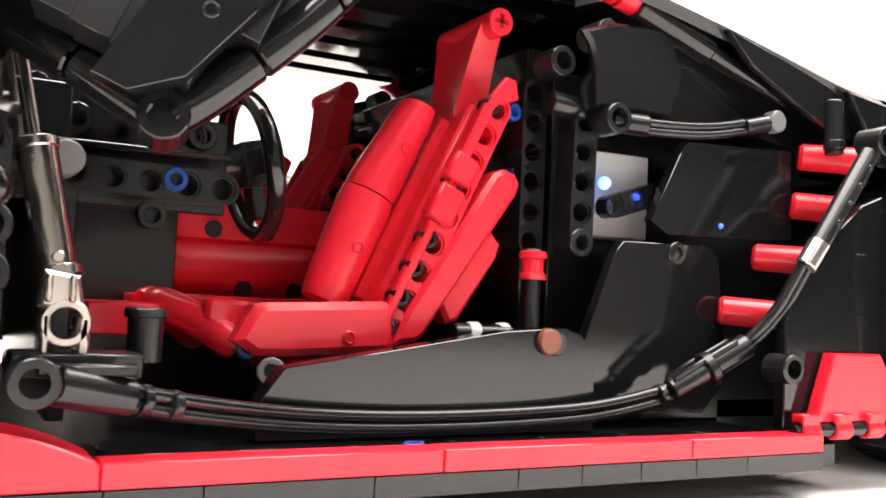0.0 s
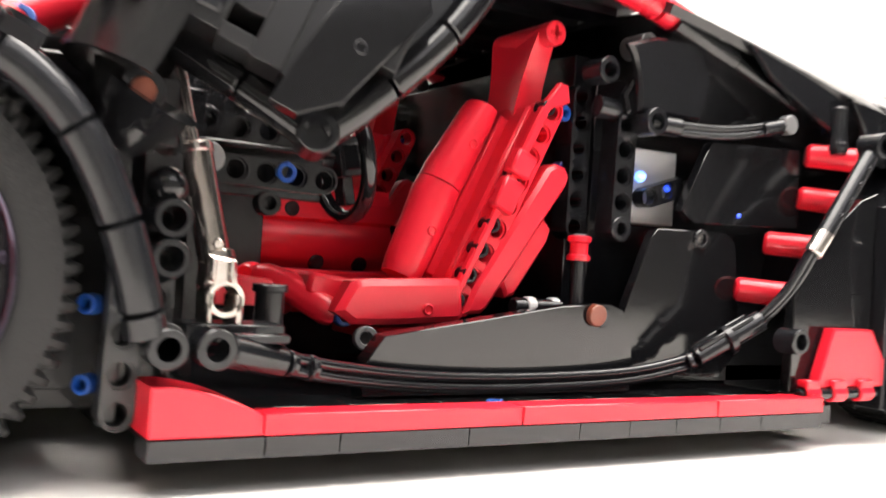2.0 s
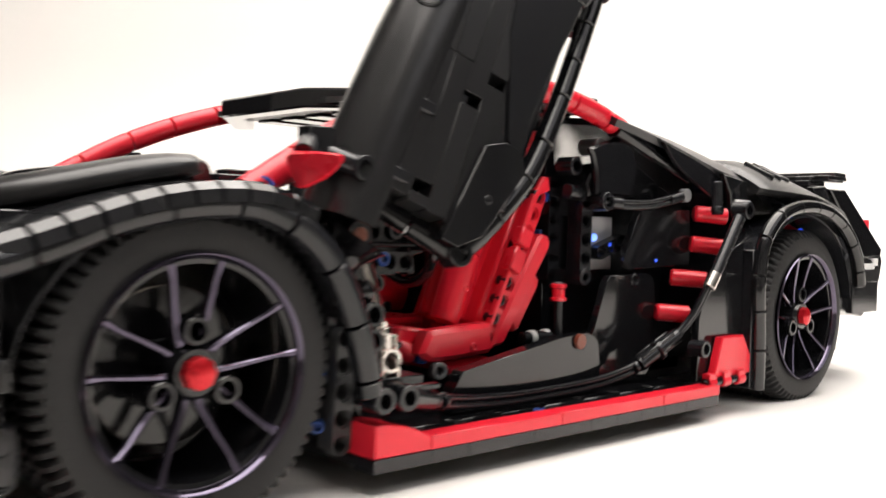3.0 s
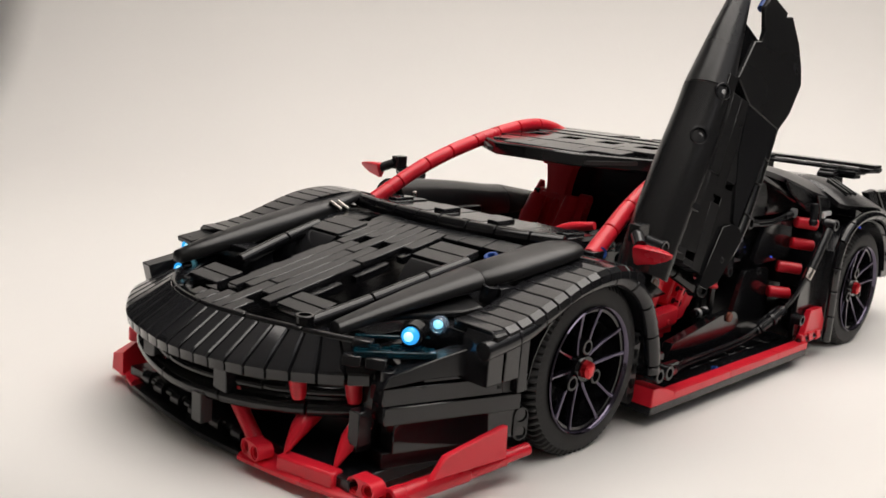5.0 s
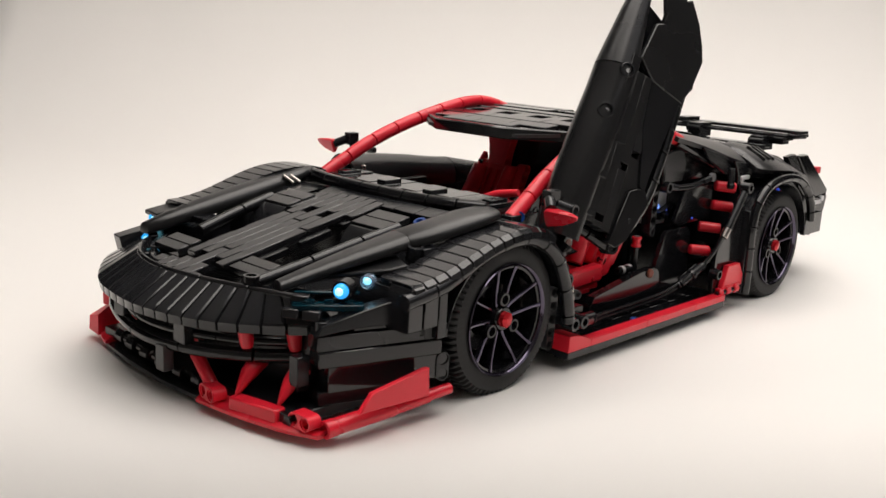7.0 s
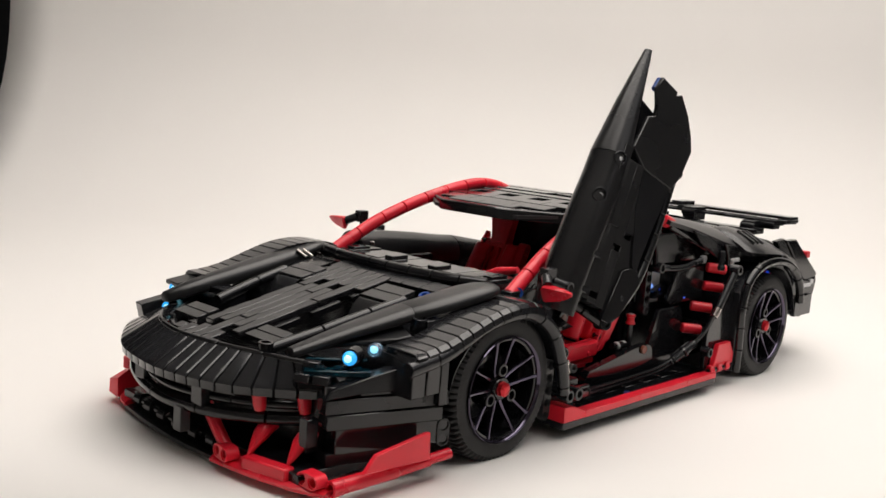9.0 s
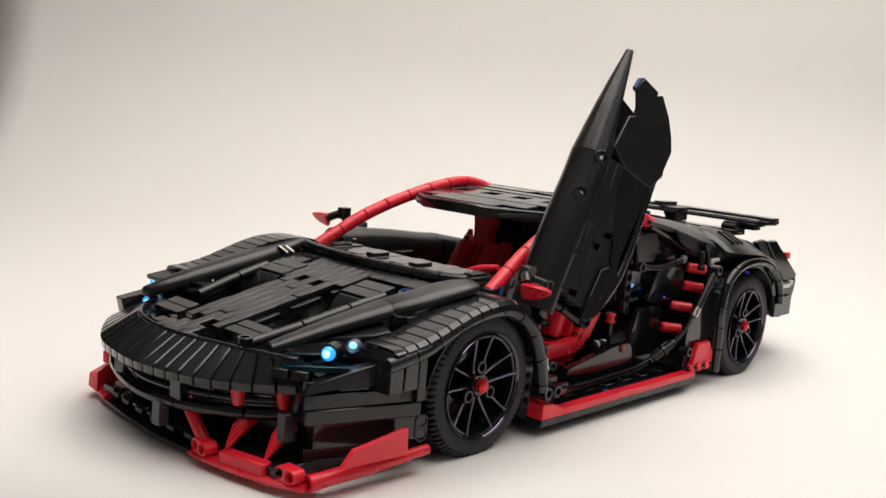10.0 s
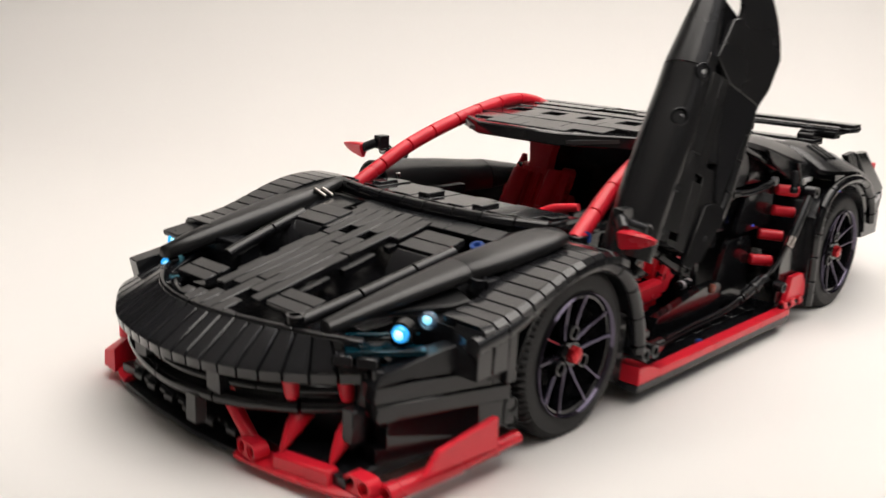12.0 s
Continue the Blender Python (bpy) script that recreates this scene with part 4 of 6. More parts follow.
# ---- doors: the near one raised, the far one shut, as it is through most of the walk ----
def door(s):
    FAR["y"] = -0.006
    m = axes((-0.1075, -0.111, 0.080), (0.40, 0.038, 0.917), (0.88, -0.26, -0.385)) if s < 0 else axes((-0.1075, -0.096, 0.0745), (1, 0.012, 0.0), (0, -0.15, -1))  # local: x up the door, y towards its sill edge, z inwards
    # shoulder fairing: an open shell that tapers to the tip
    def shell(a0, a1, n):
        secs = []
        for i in range(n):
            a = lerp(a0, a1, i / (n - 1))
            r = table([-0.03, 0.0, 0.06, 0.105, 0.14, 0.165, 0.182], [0.0155, 0.0158, 0.0160, 0.0148, 0.0099, 0.0060, 0.0030], a)
            b = table([-0.03, 0.03, 0.09, 0.14, 0.182], [-0.0095, -0.0068, -0.0018, -0.0006, 0.0014], a)
            qs = [radians(lerp(70, 290, k / 18)) for k in range(19)]
            outer = [(a, b + r * math.cos(q) * (1 if math.cos(q) < 0 else 0.6), -r * 0.95 * math.sin(q)) for q in qs]
            inner = [(a, b + (r - 0.0016) * math.cos(q) * (1 if math.cos(q) < 0 else 0.6), -(r - 0.0016) * 0.95 * math.sin(q)) for q in reversed(qs)]
            secs.append(outer + inner)
        return secs
    d = part("door", G().loft(shell(-0.0035, 0.1035, 14), True, m), SHELL, car, "raised scissor door with a satin black shoulder fairing" if s < 0 else "shut scissor door with a satin black shoulder fairing", s)
    part("door_pivot", G().tube([m @ V(p) for p in ((-0.0035, -0.006, -0.001), (-0.009, -0.007, 0.001), (-0.015, -0.008, 0.002))], [0.0120, 0.0085, 0.0060], 20, 4), GLOSS, d, "glossy black cone at the door's pivot", s)
    part("door_fairing_tip", G().loft(shell(0.1042, 0.182, 14), True, m), SHELL, d, "tapering glossy black fairing", s)
    for a, b, r in ((0.0739, -0.0120, 0.0040), (0.1010, -0.0060, 0.0037)):
        c = table([-0.03, 0.03, 0.09, 0.14, 0.182], [-0.0095, -0.0068, -0.0018, -0.0006, 0.0014], a)
        big = table([0.06, 0.105, 0.14], [0.0160, 0.0148, 0.0099], a)
        q = (b - c) / big
        n = V((0, q, -math.sqrt(1 - q * q)))
        p = V((a, c + big * n.y, 0.95 * big * n.z))
        part("door_hole", G().pipe(m @ (p + n * 0.0006), m @ (p - n * 0.004), r + 0.0009, r - 0.0003), BLACK, d, "", s)
        # white plug painted in for the bright backdrop showing through the hole
        part("door_hole_core", G().cyl(m @ (p - n * 0.0030 + V((0, 0.0006, 0))), m @ (p + n * 0.0002 + V((0, 0.0006, 0))), r * 0.42), WHITE, d, "", s)
    part("door_rivet", G().pin(m @ V((0.0470, -0.0160, -0.0080)), m.to_3x3() @ V((0, -0.8, -0.7)), 0.0018), BLACK, d, "", s)
    # skin planks between shoulder and sill edge
    skins = [
        (-0.0016, 0.0066, [(0.0100, 0.060), (0.0602, 0.112)], -0.0140),
        (0.0051, 0.0068, [(0.0090, 0.0125), (0.0165, 0.060), (0.0602, 0.104)], -0.0140),
        (0.0119, 0.0068, [(0.0085, 0.0460), (0.0500, 0.104)], -0.0140),
        (0.0187, 0.0068, [(0.0080, 0.0560), (0.0600, 0.102)], -0.0138),
        (0.0255, 0.0068, [(0.0080, 0.102)], -0.0130),
        (0.0323, 0.0068, [(0.0200, 0.100)], -0.0120),
    ]
    for b, w, spans, z in skins:
        for a0, a1 in spans:
            part("door_plank", G().box(((a0 + a1) / 2, b, z + 0.0045), (a1 - a0 - 0.0003, w + 0.0001, 0.0090), m, 0.00015), SHELL, d, "", s)
    backing = [(0.0110, -0.012), (0.0065, 0.0240), (0.016, 0.0335), (0.030, 0.0425), (0.085, 0.0450), (0.125, 0.046), (0.140, 0.040), (0.150, 0.006), (0.120, -0.006), (0.060, -0.010)]
    part("door_inner_panel", G().prism(backing, 0.003, m @ Matrix.Translation((0, 0, -0.0015))), BLACK, d, "black inner door card", s)
    blade = [(0.1642, 0.0080), (0.1612, 0.0234), (0.1588, 0.0234), (0.1612, 0.0279), (0.1505, 0.0386), (0.1396, 0.0458), (0.1305, 0.0499), (0.1117, 0.0472), (0.1001, 0.0421), (0.1028, 0.0149), (0.1123, 0.0010), (0.1353, 0.0053), (0.1378, 0.0102), (0.1438, 0.0102), (0.1553, 0.0052)]
    part("door_window_blade", G().prism(blade, 0.0034, m @ Matrix.Translation((0, 0, -0.0145)), 0.0006), SHELL, d, "black blade panel behind the window line", s)
    part("door_tip_pin", G().cyl(m @ V((0.1560, 0.0085, -0.0095)), m @ V((0.1640, 0.0105, -0.0095)), 0.0030), BLUE, d, "blue pin at the blade's tip", s)
    flat = [(0.0420, 0.0290), (0.0390, 0.0335), (0.0670, 0.0368), (0.1003, 0.0418), (0.1025, 0.0152), (0.0760, 0.0185), (0.0660, 0.0220)]
    part("door_sill_panel", G().prism(flat, 0.003, m @ Matrix.Translation((0, -0.001, -0.0143)), 0.0002), BLACK, d, "", s)
    scoop = [(0.0020, 0.0155), (0.0018, 0.0215), (0.0080, 0.0285), (0.0340, 0.0370), (0.0400, 0.0330), (0.0400, 0.0270), (0.0360, 0.0205)]
    part("door_scoop", G().prism(scoop, 0.004, m @ Matrix.Translation((0, 0, -0.0158)), 0.0002), GLOSS, d, "rounded glossy black panel at the door's foot", s)
    part("door_rivet", G().pin(m @ V((0.020, 0.0270, -0.0160)), m.to_3x3() @ V((0, 0, -1)), 0.0016), BLACK, d, "", s)
    for a, b, z in ((0.0150, -0.0035, -0.0158), (0.0385, -0.0025, -0.0160), (0.0468, 0.0070, -0.0150), (0.0735, 0.0220, -0.0148), (0.114, 0.0316, -0.0120)):
        part("door_clip", G().box((a, b, z + 0.0026), (0.0042, 0.0078, 0.0030), m @ Matrix.Translation((0, 0, 0)), 0.0006), BLACK, d, "", s)
    # frame of round bars along the sill edge
    run([m @ V(p) for p in ((0.004, 0.0280, -0.0045), (0.0135, 0.0335, -0.0060), (0.036, 0.0428, -0.0060), (0.062, 0.0478, -0.0040), (0.092, 0.0508, -0.0020), (0.122, 0.0525, -0.0010))], 0.0036, d, GLOSS, "door_edge_bar", s, 0.017)
    run([m @ V(p) for p in ((0.003, 0.0255, -0.0045), (0.0055, 0.0130, -0.0025), (0.0085, -0.0035, 0.0010), (0.0105, -0.0140, 0.0030))], 0.0037, d, GLOSS, "door_foot_bar", s, 0.016)
    c = m @ V((0.003, 0.0270, -0.0045))
    z = m.to_3x3() @ V((0, 0, 1))
    part("door_corner_joint", G().pipe(c - z * 0.0042, c + z * 0.0042, 0.0044, 0.0027).cyl(c - z * 0.0030, c + z * 0.0030, 0.0028), BLACK, d, "", s)
    part("door_latch", G().cyl(m @ V((0.1165, 0.0480, -0.003)), m @ V((0.1172, 0.0560, -0.0035)), 0.0031), BLACK, d, "", s)
    # inner face: beams and pins
    for b, a0, n in ((0.013, 0.030, 8), (0.030, 0.044, 6)):
        part("door_beam", G().beam(m @ axes((a0, b, 0.0055), (1, 0, 0), (0, 1, 0)), n), BLACK, d, "", s)
    for a, b in ((0.056, 0.0300), (0.062, 0.0300), (0.076, 0.0300), (0.094, 0.0130)):
        part("door_inner_pin", G().pin(m @ V((a, b, 0.0102)), m.to_3x3() @ V((0, 0, 1)), 0.0029), GREY, d, "", s)
    part("door_arm", G().box((0.105, 0.037, 0.006), (0.007, 0.034, 0.005), m), BLACK, d, "", s)
    part("door_bracket", G().box((0.016, 0.006, 0.006), (0.012, 0.020, 0.008), m), BLACK, d, "", s)
    FAR["y"] = 0.003
    # mirror on its arm
    secs = []
    dx = 0.0 if s < 0 else 0.050
    dz = -0.0028 if s < 0 else 0.0
    for y, x0, x1, z0, z1 in ((-0.1180, -0.1440, -0.1360, 0.0945, 0.1032), (-0.1192, -0.1440, -0.1350, 0.0940, 0.1040), (-0.1290, -0.1430, -0.1366, 0.0962, 0.1036), (-0.1345, -0.1420, -0.1380, 0.0985, 0.1030), (-0.1375, -0.1410, -0.1392, 0.1004, 0.1022)):
        x0, x1, z0, z1, w = x0 + dx, x1 + dx, z0 + dz, z1 + dz, (x1 - x0) * 0.12
        secs.append([(x0 + w, y, z1), (x1 - w, y, z1), (x1, y, z1 - w), (x1 - w, y, lerp(z0, z1, 0.45)), (lerp(x0, x1, 0.62), y, z0), (lerp(x0, x1, 0.38), y, z0), (x0 + w, y, lerp(z0, z1, 0.45)), (x0, y, z1 - w)])
    mirror = part("wing_mirror", G().loft(secs), RED, d, "red wedge-shaped wing mirror", s, 30)
    arm = G().cyl((-0.1395 + dx, -0.1195, 0.1005), (-0.1330 + dx, -0.1130, 0.1045), 0.0032).box((-0.1295 + dx, -0.1115, 0.1050), (0.009, 0.0065, 0.009)).cyl((-0.1270 + dx, -0.1130, 0.1015), (-0.1200 + dx, -0.1185, 0.0985), 0.0032)
    arm.pipe((-0.1190 + dx, -0.1215, 0.0980), (-0.1190 + dx, -0.1150, 0.0980), 0.0038, 0.0024).cyl((-0.1190 + dx, -0.1150, 0.0980), (-0.1150 + dx, -0.1010, 0.0960), 0.0028)
    part("mirror_arm", arm, BLACK, mirror, "black jointed mirror arm", s)
    FAR["y"] = -0.021
    return d


for s in (-1, 1):
    door(s)


# ---- front pillar, strut and hose inside the door opening ----
def opening(s):
    part("pillar_beam", G().beam(axes((-0.1160, -0.1055, 0.0150), (0.03, 0, 1), (1, 0, 0)), 5, 0.0076, 0.0068), GREY, car, "dark grey upright beam behind the front wheel", s)
    for z in (0.0205, 0.0365):
        part("pillar_pin", G().pin((-0.1225, -0.1055, z), (-0.6, -0.8, 0), 0.0021), BLUE, car, "blue connector pin", s)
    part("inner_pillar_beam", G().beam(axes((-0.1085, -0.100, 0.0140), (0.0, 0, 1), (1, 0, 0)), 8), BLACK, car, "", s)
    for z in (0.030, 0.0465, 0.0545):
        part("pillar_stub", G().pipe((-0.1085, -0.1145, z), (-0.1085, -0.104, z), 0.0040, 0.0026), BLACK, car, "", s)
    part("pillar_ball", G().ball((-0.1085, -0.108, 0.0610), 0.0042), BLACK, car, "", s)
    part("hinge_block", G().box((-0.1145, -0.1015, 0.0760), (0.015, 0.012, 0.014)).cyl((-0.1165, -0.108, 0.0790), (-0.1165, -0.114, 0.0790), 0.0046), BLACK, car, "", s)
    part("hinge_bush", G().pipe((-0.1165, -0.1165, 0.0785), (-0.1165, -0.1135, 0.0785), 0.0046, 0.0026), BLACK, car, "", s)
    part("hinge_axle", G().cyl((-0.1165, -0.1170, 0.0785), (-0.1165, -0.110, 0.0785), 0.0025), BROWN, car, "brown axle end", s)
    for y in (-0.112,):
        part("arch_foot_joint", G().pipe((-0.1100, -0.1225, 0.0295), (-0.1100, -0.1145, 0.0295), 0.0040, 0.0024), BLACK, car, "", s)
        part("hose_joint", G().pipe((-0.1005, -0.1225, 0.0295), (-0.1005, -0.1145, 0.0295), 0.0041, 0.0024).cyl((-0.0972, -0.1180, 0.0290), (-0.0845, -0.1140, 0.0262), 0.0036).box((-0.092, -0.1165, 0.0312), (0.016, 0.0035, 0.002)), BLACK, car, "", s)
    # gas strut
    st = part("gas_strut", G().cyl((-0.0955, -0.1010, 0.0450), (-0.1003, -0.0967, 0.0700), 0.0035, 0.0037, 20), CHROME, car, "chrome gas strut with a clevis end", s)
    part("strut_collar", G().cyl((-0.0953, -0.1012, 0.0462), (-0.0957, -0.1008, 0.0482), 0.0040, None, 20), CHROME, st, "", s)
    part("strut_collar", G().cyl((-0.1002, -0.0968, 0.0692), (-0.1006, -0.0964, 0.0712), 0.0041, None, 20), CHROME, st, "", s)
    part("strut_stud", G().cyl((-0.0962, -0.1030, 0.0500), (-0.0962, -0.1046, 0.0500), 0.0012), CHROME, st, "", s)
    part("strut_rod", G().cyl((-0.1005, -0.0965, 0.0715), (-0.1045, -0.0930, 0.0920), 0.0011), CHROME, st, "thin polished rod", s)
    part("strut_rod", G().cyl((-0.1030, -0.0965, 0.0715), (-0.1065, -0.0930, 0.0920), 0.0006), CHROME, st, "thin polished rod", s)
    cl = G().pipe((-0.0945, -0.1065, 0.0385), (-0.0945, -0.0985, 0.0385), 0.0043, 0.0029, 24)
    cl.box((-0.0915, -0.1025, 0.0352), (0.0022, 0.008, 0.009), None, 0.0006).box((-0.0978, -0.1025, 0.0365), (0.0018, 0.008, 0.0075), None, 0.0006)
    cl.prism([(-0.0992, 0.041), (-0.0915, 0.041), (-0.0925, 0.0468), (-0.0985, 0.0478)], 0.0076, side(-0.0988), 0.0007)
    cl.box((-0.0977, -0.1070, 0.0445), (0.0012, 0.001, 0.005)).box((-0.0938, -0.1070, 0.0445), (0.0012, 0.001, 0.005))
    part("strut_clevis", cl, CHROME, st, "chrome clevis with a round eye", s)
    part("strut_seat", G().box((-0.092, -0.101, 0.0310), (0.022, 0.012, 0.0045)).cyl((-0.0765, -0.084, 0.030), (-0.0765, -0.084, 0.0400), 0.0036).cyl((-0.0765, -0.084, 0.0392), (-0.0765, -0.084, 0.0412), 0.0044), BLACK, car, "", s)
    # ribbed hose sweeping along the sill and up to the rear post
    hose = [(-0.0860, -0.1145, 0.0265), (-0.0700, -0.1090, 0.0232), (-0.0480, -0.1030, 0.0203), (-0.0250, -0.1000, 0.0190), (0.0, -0.0990, 0.0190), (0.0250, -0.0995, 0.0203), (0.0440, -0.1000, 0.0235), (0.0540, -0.1010, 0.0268)]
    for dz, nm in ((0.0013, "door_seal_hose"), (-0.0013, "door_seal_hose")):
        part(nm, G().tube([(x, y, z + dz) for x, y, z in hose], 0.0014, 10, 6), BLACK, car, "black twin-ribbed hose along the door sill", s)
    p = spline(hose, 6)
    for i in (2, 4, 37, 39):
        part("hose_clip", G().cyl(p[i] - (p[i + 1] - p[i]).normalized() * 0.0009, p[i] + (p[i + 1] - p[i]).normalized() * 0.0009, 0.0030, None, 12), BLACK, car, "", s)
    c0, c1 = V((0.0490, -0.1008, 0.0252)), V((0.0690, -0.1065, 0.0375))
    con = G().cyl(c0, c1, 0.0032, 0.0032, 12)
    d = (c1 - c0).normalized()
    con.cyl(c0 + d * 0.0105, c0 + d * 0.0130, 0.0046, None, 10)
    for q in (0.0022, -0.0022):
        con.box((q, 0.0028, 0.0112), (0.0012, 0.0016, 0.020), along(c0, c1))
    part("hose_connector", con, BLACK, car, "black cross-shaped hose connector", s)
    up = [(0.0690, -0.1065, 0.0375), (0.0762, -0.1100, 0.0465), (0.0820, -0.1130, 0.0585)]
    for q in (0.0012, -0.0012):
        part("rear_hose", G().tube([(x + q, y, z) for x, y, z in up], 0.0014, 10, 6), BLACK, car, "", s)
    rod = G().cyl((0.0858, -0.1140, 0.0640), (0.1045, -0.1145, 0.0900), 0.0027)
    rod.pipe((0.1065, -0.1185, 0.0930), (0.1065, -0.1105, 0.0930), 0.0040, 0.0024)
    part("rear_strut", rod, BLACK, car, "black strut rising to the rear post", s)
    part("strut_collar", G().cyl((0.0815, -0.1135, 0.0580), (0.0860, -0.1140, 0.0645), 0.0029), CHROME, car, "shiny collar", s)
    holes = G()
    for k in range(4):
        a = V((0.0901, -0.1140, 0.0700)).lerp(V((0.1013, -0.1145, 0.0855)), k / 3)
        holes.ball(a + V((0, -0.0025, 0)), 0.0008, 8)
    part("strut_hole", holes, GLOSS, car, "", s)


for s in (-1, 1):
    opening(s)


# ---- seats ----
def seat(s):
    e = part("seat", G().box((0, 0, 0), (0.040, 0.034, 0.0065), pose(-0.0405, -0.052, 0.0385, 0, 8, 0), 0.0012), RED, car, "red bucket seat built of rounded panels and beams", s)
    part("seat_base", G().box((-0.0285, -0.058, 0.0285), (0.026, 0.030, 0.0038)).box((-0.031, -0.0705, 0.0262), (0.012, 0.006, 0.003)), RED, e, "", s)
    bot = [(-0.0560, 0.0345), (-0.0515, 0.0425), (-0.0480, 0.0432), (-0.0195, 0.0445), (-0.0178, 0.0435), (-0.0170, 0.0340), (-0.0185, 0.0325), (-0.0420, 0.0312), (-0.0510, 0.0312)]
    cush = part("seat_side", G().prism(bot, 0.0085, side(-0.0695), 0.0018), RED, e, "rounded red side panel of the cushion", s)
    part("seat_dimple", G().lathe([(0.0009, 0.0002), (0.0013, 0.0007), (0.0017, 0.0003), (0.0017, -0.001)], 16, along((-0.0290, -0.0780, 0.0358), (-0.0290, -0.0790, 0.0358)), True), RED, cush, "", s)
    part("seat_side", G().prism(bot, 0.0080, side(-0.0290), 0.0018), RED, e, "", s)
    leg = [(-0.0708, -0.0560, 0.0418), (-0.0680, -0.0580, 0.0418), (-0.0610, -0.0630, 0.0385), (-0.0545, -0.0685, 0.0340), (-0.0525, -0.0695, 0.0325)]
    part("seat_front", G().tube(leg, [0.0028, 0.0040, 0.0042, 0.0040, 0.0028], 14, 5), RED, e, "red rounded front bolster", s)
    part("seat_front", G().tube([(x, -0.104 - y, z) for x, y, z in leg], [0.0028, 0.0040, 0.0042, 0.0040, 0.0028], 14, 5), RED, e, "", s)
    part("seat_pin", G().pin((-0.0520, -0.0750, 0.0330), (-0.2, -1, 0.1), 0.0026), BLUE, e, "blue connector pin", s)
    part("seat_axle", G().pin((-0.0480, -0.0800, 0.0280), (-0.3, -1, 0.1), 0.0032), LIGHTGREY, e, "light grey bush on a black axle", s)
    # back: beams on both flanks
    d = V((0.0285, 0, 0.0600)).normalized()
    n = V((-d.z, 0, d.x))
    for y in (-0.0715, -0.0335):
        part("seat_beam", G().beam(axes((-0.0165, y, 0.0375), d, (0, 0, 1)) @ Matrix.Rotation(0, 4, "X"), 9), RED, e, "red beam with round holes", s)
        part("seat_slab", G().prism([(-0.0165, 0.0345), (-0.0105, 0.0350), (-0.0085, 0.0365), (0.0170, 0.0735), (0.0180, 0.0765), (0.0165, 0.0790), (0.0130, 0.0800), (0.0100, 0.0785), (-0.0135, 0.0420)], 0.0085, side(y + 0.0035), 0.0012), RED, e, "smooth red slab along the back", s)
        part("seat_slab", G().prism([(-0.0005, 0.0395), (0.0025, 0.0405), (0.0135, 0.0570), (0.0145, 0.0605), (0.0115, 0.0640), (0.0080, 0.0620), (-0.0030, 0.0450)], 0.0075, side(y + 0.0055), 0.0010), RED, e, "", s)
    n = V((-d.z, 0, d.x))
    for k, a in enumerate((0.0, 0.0081, 0.0162, 0.0243, 0.0405, 0.0637)):
        c = V((-0.0165, -0.0757, 0.0375)) + d * a
        part("seat_peg", G().pin(c + n * 0.0022 + V((0, -0.0006, 0)), (0, -1, 0), 0.0024, 0.0018), BLACK, e, "black connector in a beam hole", s)
    for a, b in ((0.0285, 0.0385), (0.0400, 0.0475)):
        p0, p1 = V((-0.0165, -0.0765, 0.0375)) + d * a + n * 0.003, V((-0.0165, -0.0765, 0.0375)) + d * b + n * 0.003
        part("seat_wedge", G().box((0, 0, (b - a) / 2), (0.0075, 0.005, b - a), along(p0, p1, (0, 1, 0)), 0.0008), RED, e, "", s)
    strip = [(-0.0195, 0.0345), (-0.0225, 0.0375), (0.0065, 0.0965), (0.0125, 0.1040), (0.0155, 0.1035), (0.0165, 0.0985), (0.0140, 0.0960), (-0.0150, 0.0370)]
    front = [V((x, z)) for x, z in strip]
    part("seat_rim", G().prism([(-0.0215, 0.0375), (-0.0190, 0.0370), (0.0095, 0.0955), (0.0165, 0.0985), (0.0155, 0.1035), (0.0125, 0.1040), (0.0065, 0.0965)], 0.0030, side(-0.0735), 0.0006), RED, e, "", s)
    part("seat_pin", G().pin((0.0172, -0.0735, 0.0958), (0.2, -1, 0), 0.0024), BLUE, e, "blue connector pin", s)
    for y, w, back in ((-0.0625, 0.0068, 0.0), (-0.0420, 0.0056, 0.0120)):
        for lo, hi in (((-0.0300 + back, 0.0440), (-0.0190 + back, 0.0712)), ((-0.0188 + back, 0.0716), (-0.0060 + back, 0.0955))):
            secs = []
            for i in range(9):
                t = i / 8
                x, z = lerp(lo[0], hi[0], t), lerp(lo[1], hi[1], t)
                top = lo[1] > 0.06
                hw = lerp(0.0072, 0.0050, t) if top else lerp(0.0060, 0.0074, t)
                if i in (0, 8):
                    hw *= 0.93
                ring = [(x + hw * math.cos(a) * 0.93, y + w * math.sin(a) * (0.8 if math.sin(a) < 0 else 1.0), z - hw * math.cos(a) * 0.40) for a in (2 * math.pi * q / 22 for q in range(22))]
                secs.append(ring)
            b = part("seat_bolster", G().loft(secs), RED, e, "rounded red back bolster", s)
            mid = V(((lo[0] + hi[0]) / 2, y - w * 0.8, (lo[1] + hi[1]) / 2))
            part("seat_dimple", G().lathe([(0.0009, 0.0002), (0.0013, 0.0006), (0.0016, 0.0003), (0.0016, -0.0012)], 16, along(mid + V((0.001, 0.0002, 0)), mid + V((0.001, -1, 0))), True), RED, b, "", s)
    m = axes((-0.0160, -0.0525, 0.0440), d, (0, 1, 0))
    part("seat_back", G().box((0.028, 0, 0.0005), (0.060, 0.034, 0.005), m, 0.001), RED, e, "red back panel", s)
    for y in (-0.008, 0.0, 0.008):
        part("seat_rib", G().box((0.026, y, 0.004), (0.054, 0.0035, 0.004), m, 0.0006), RED, e, "", s)
    # headrest
    secs = []
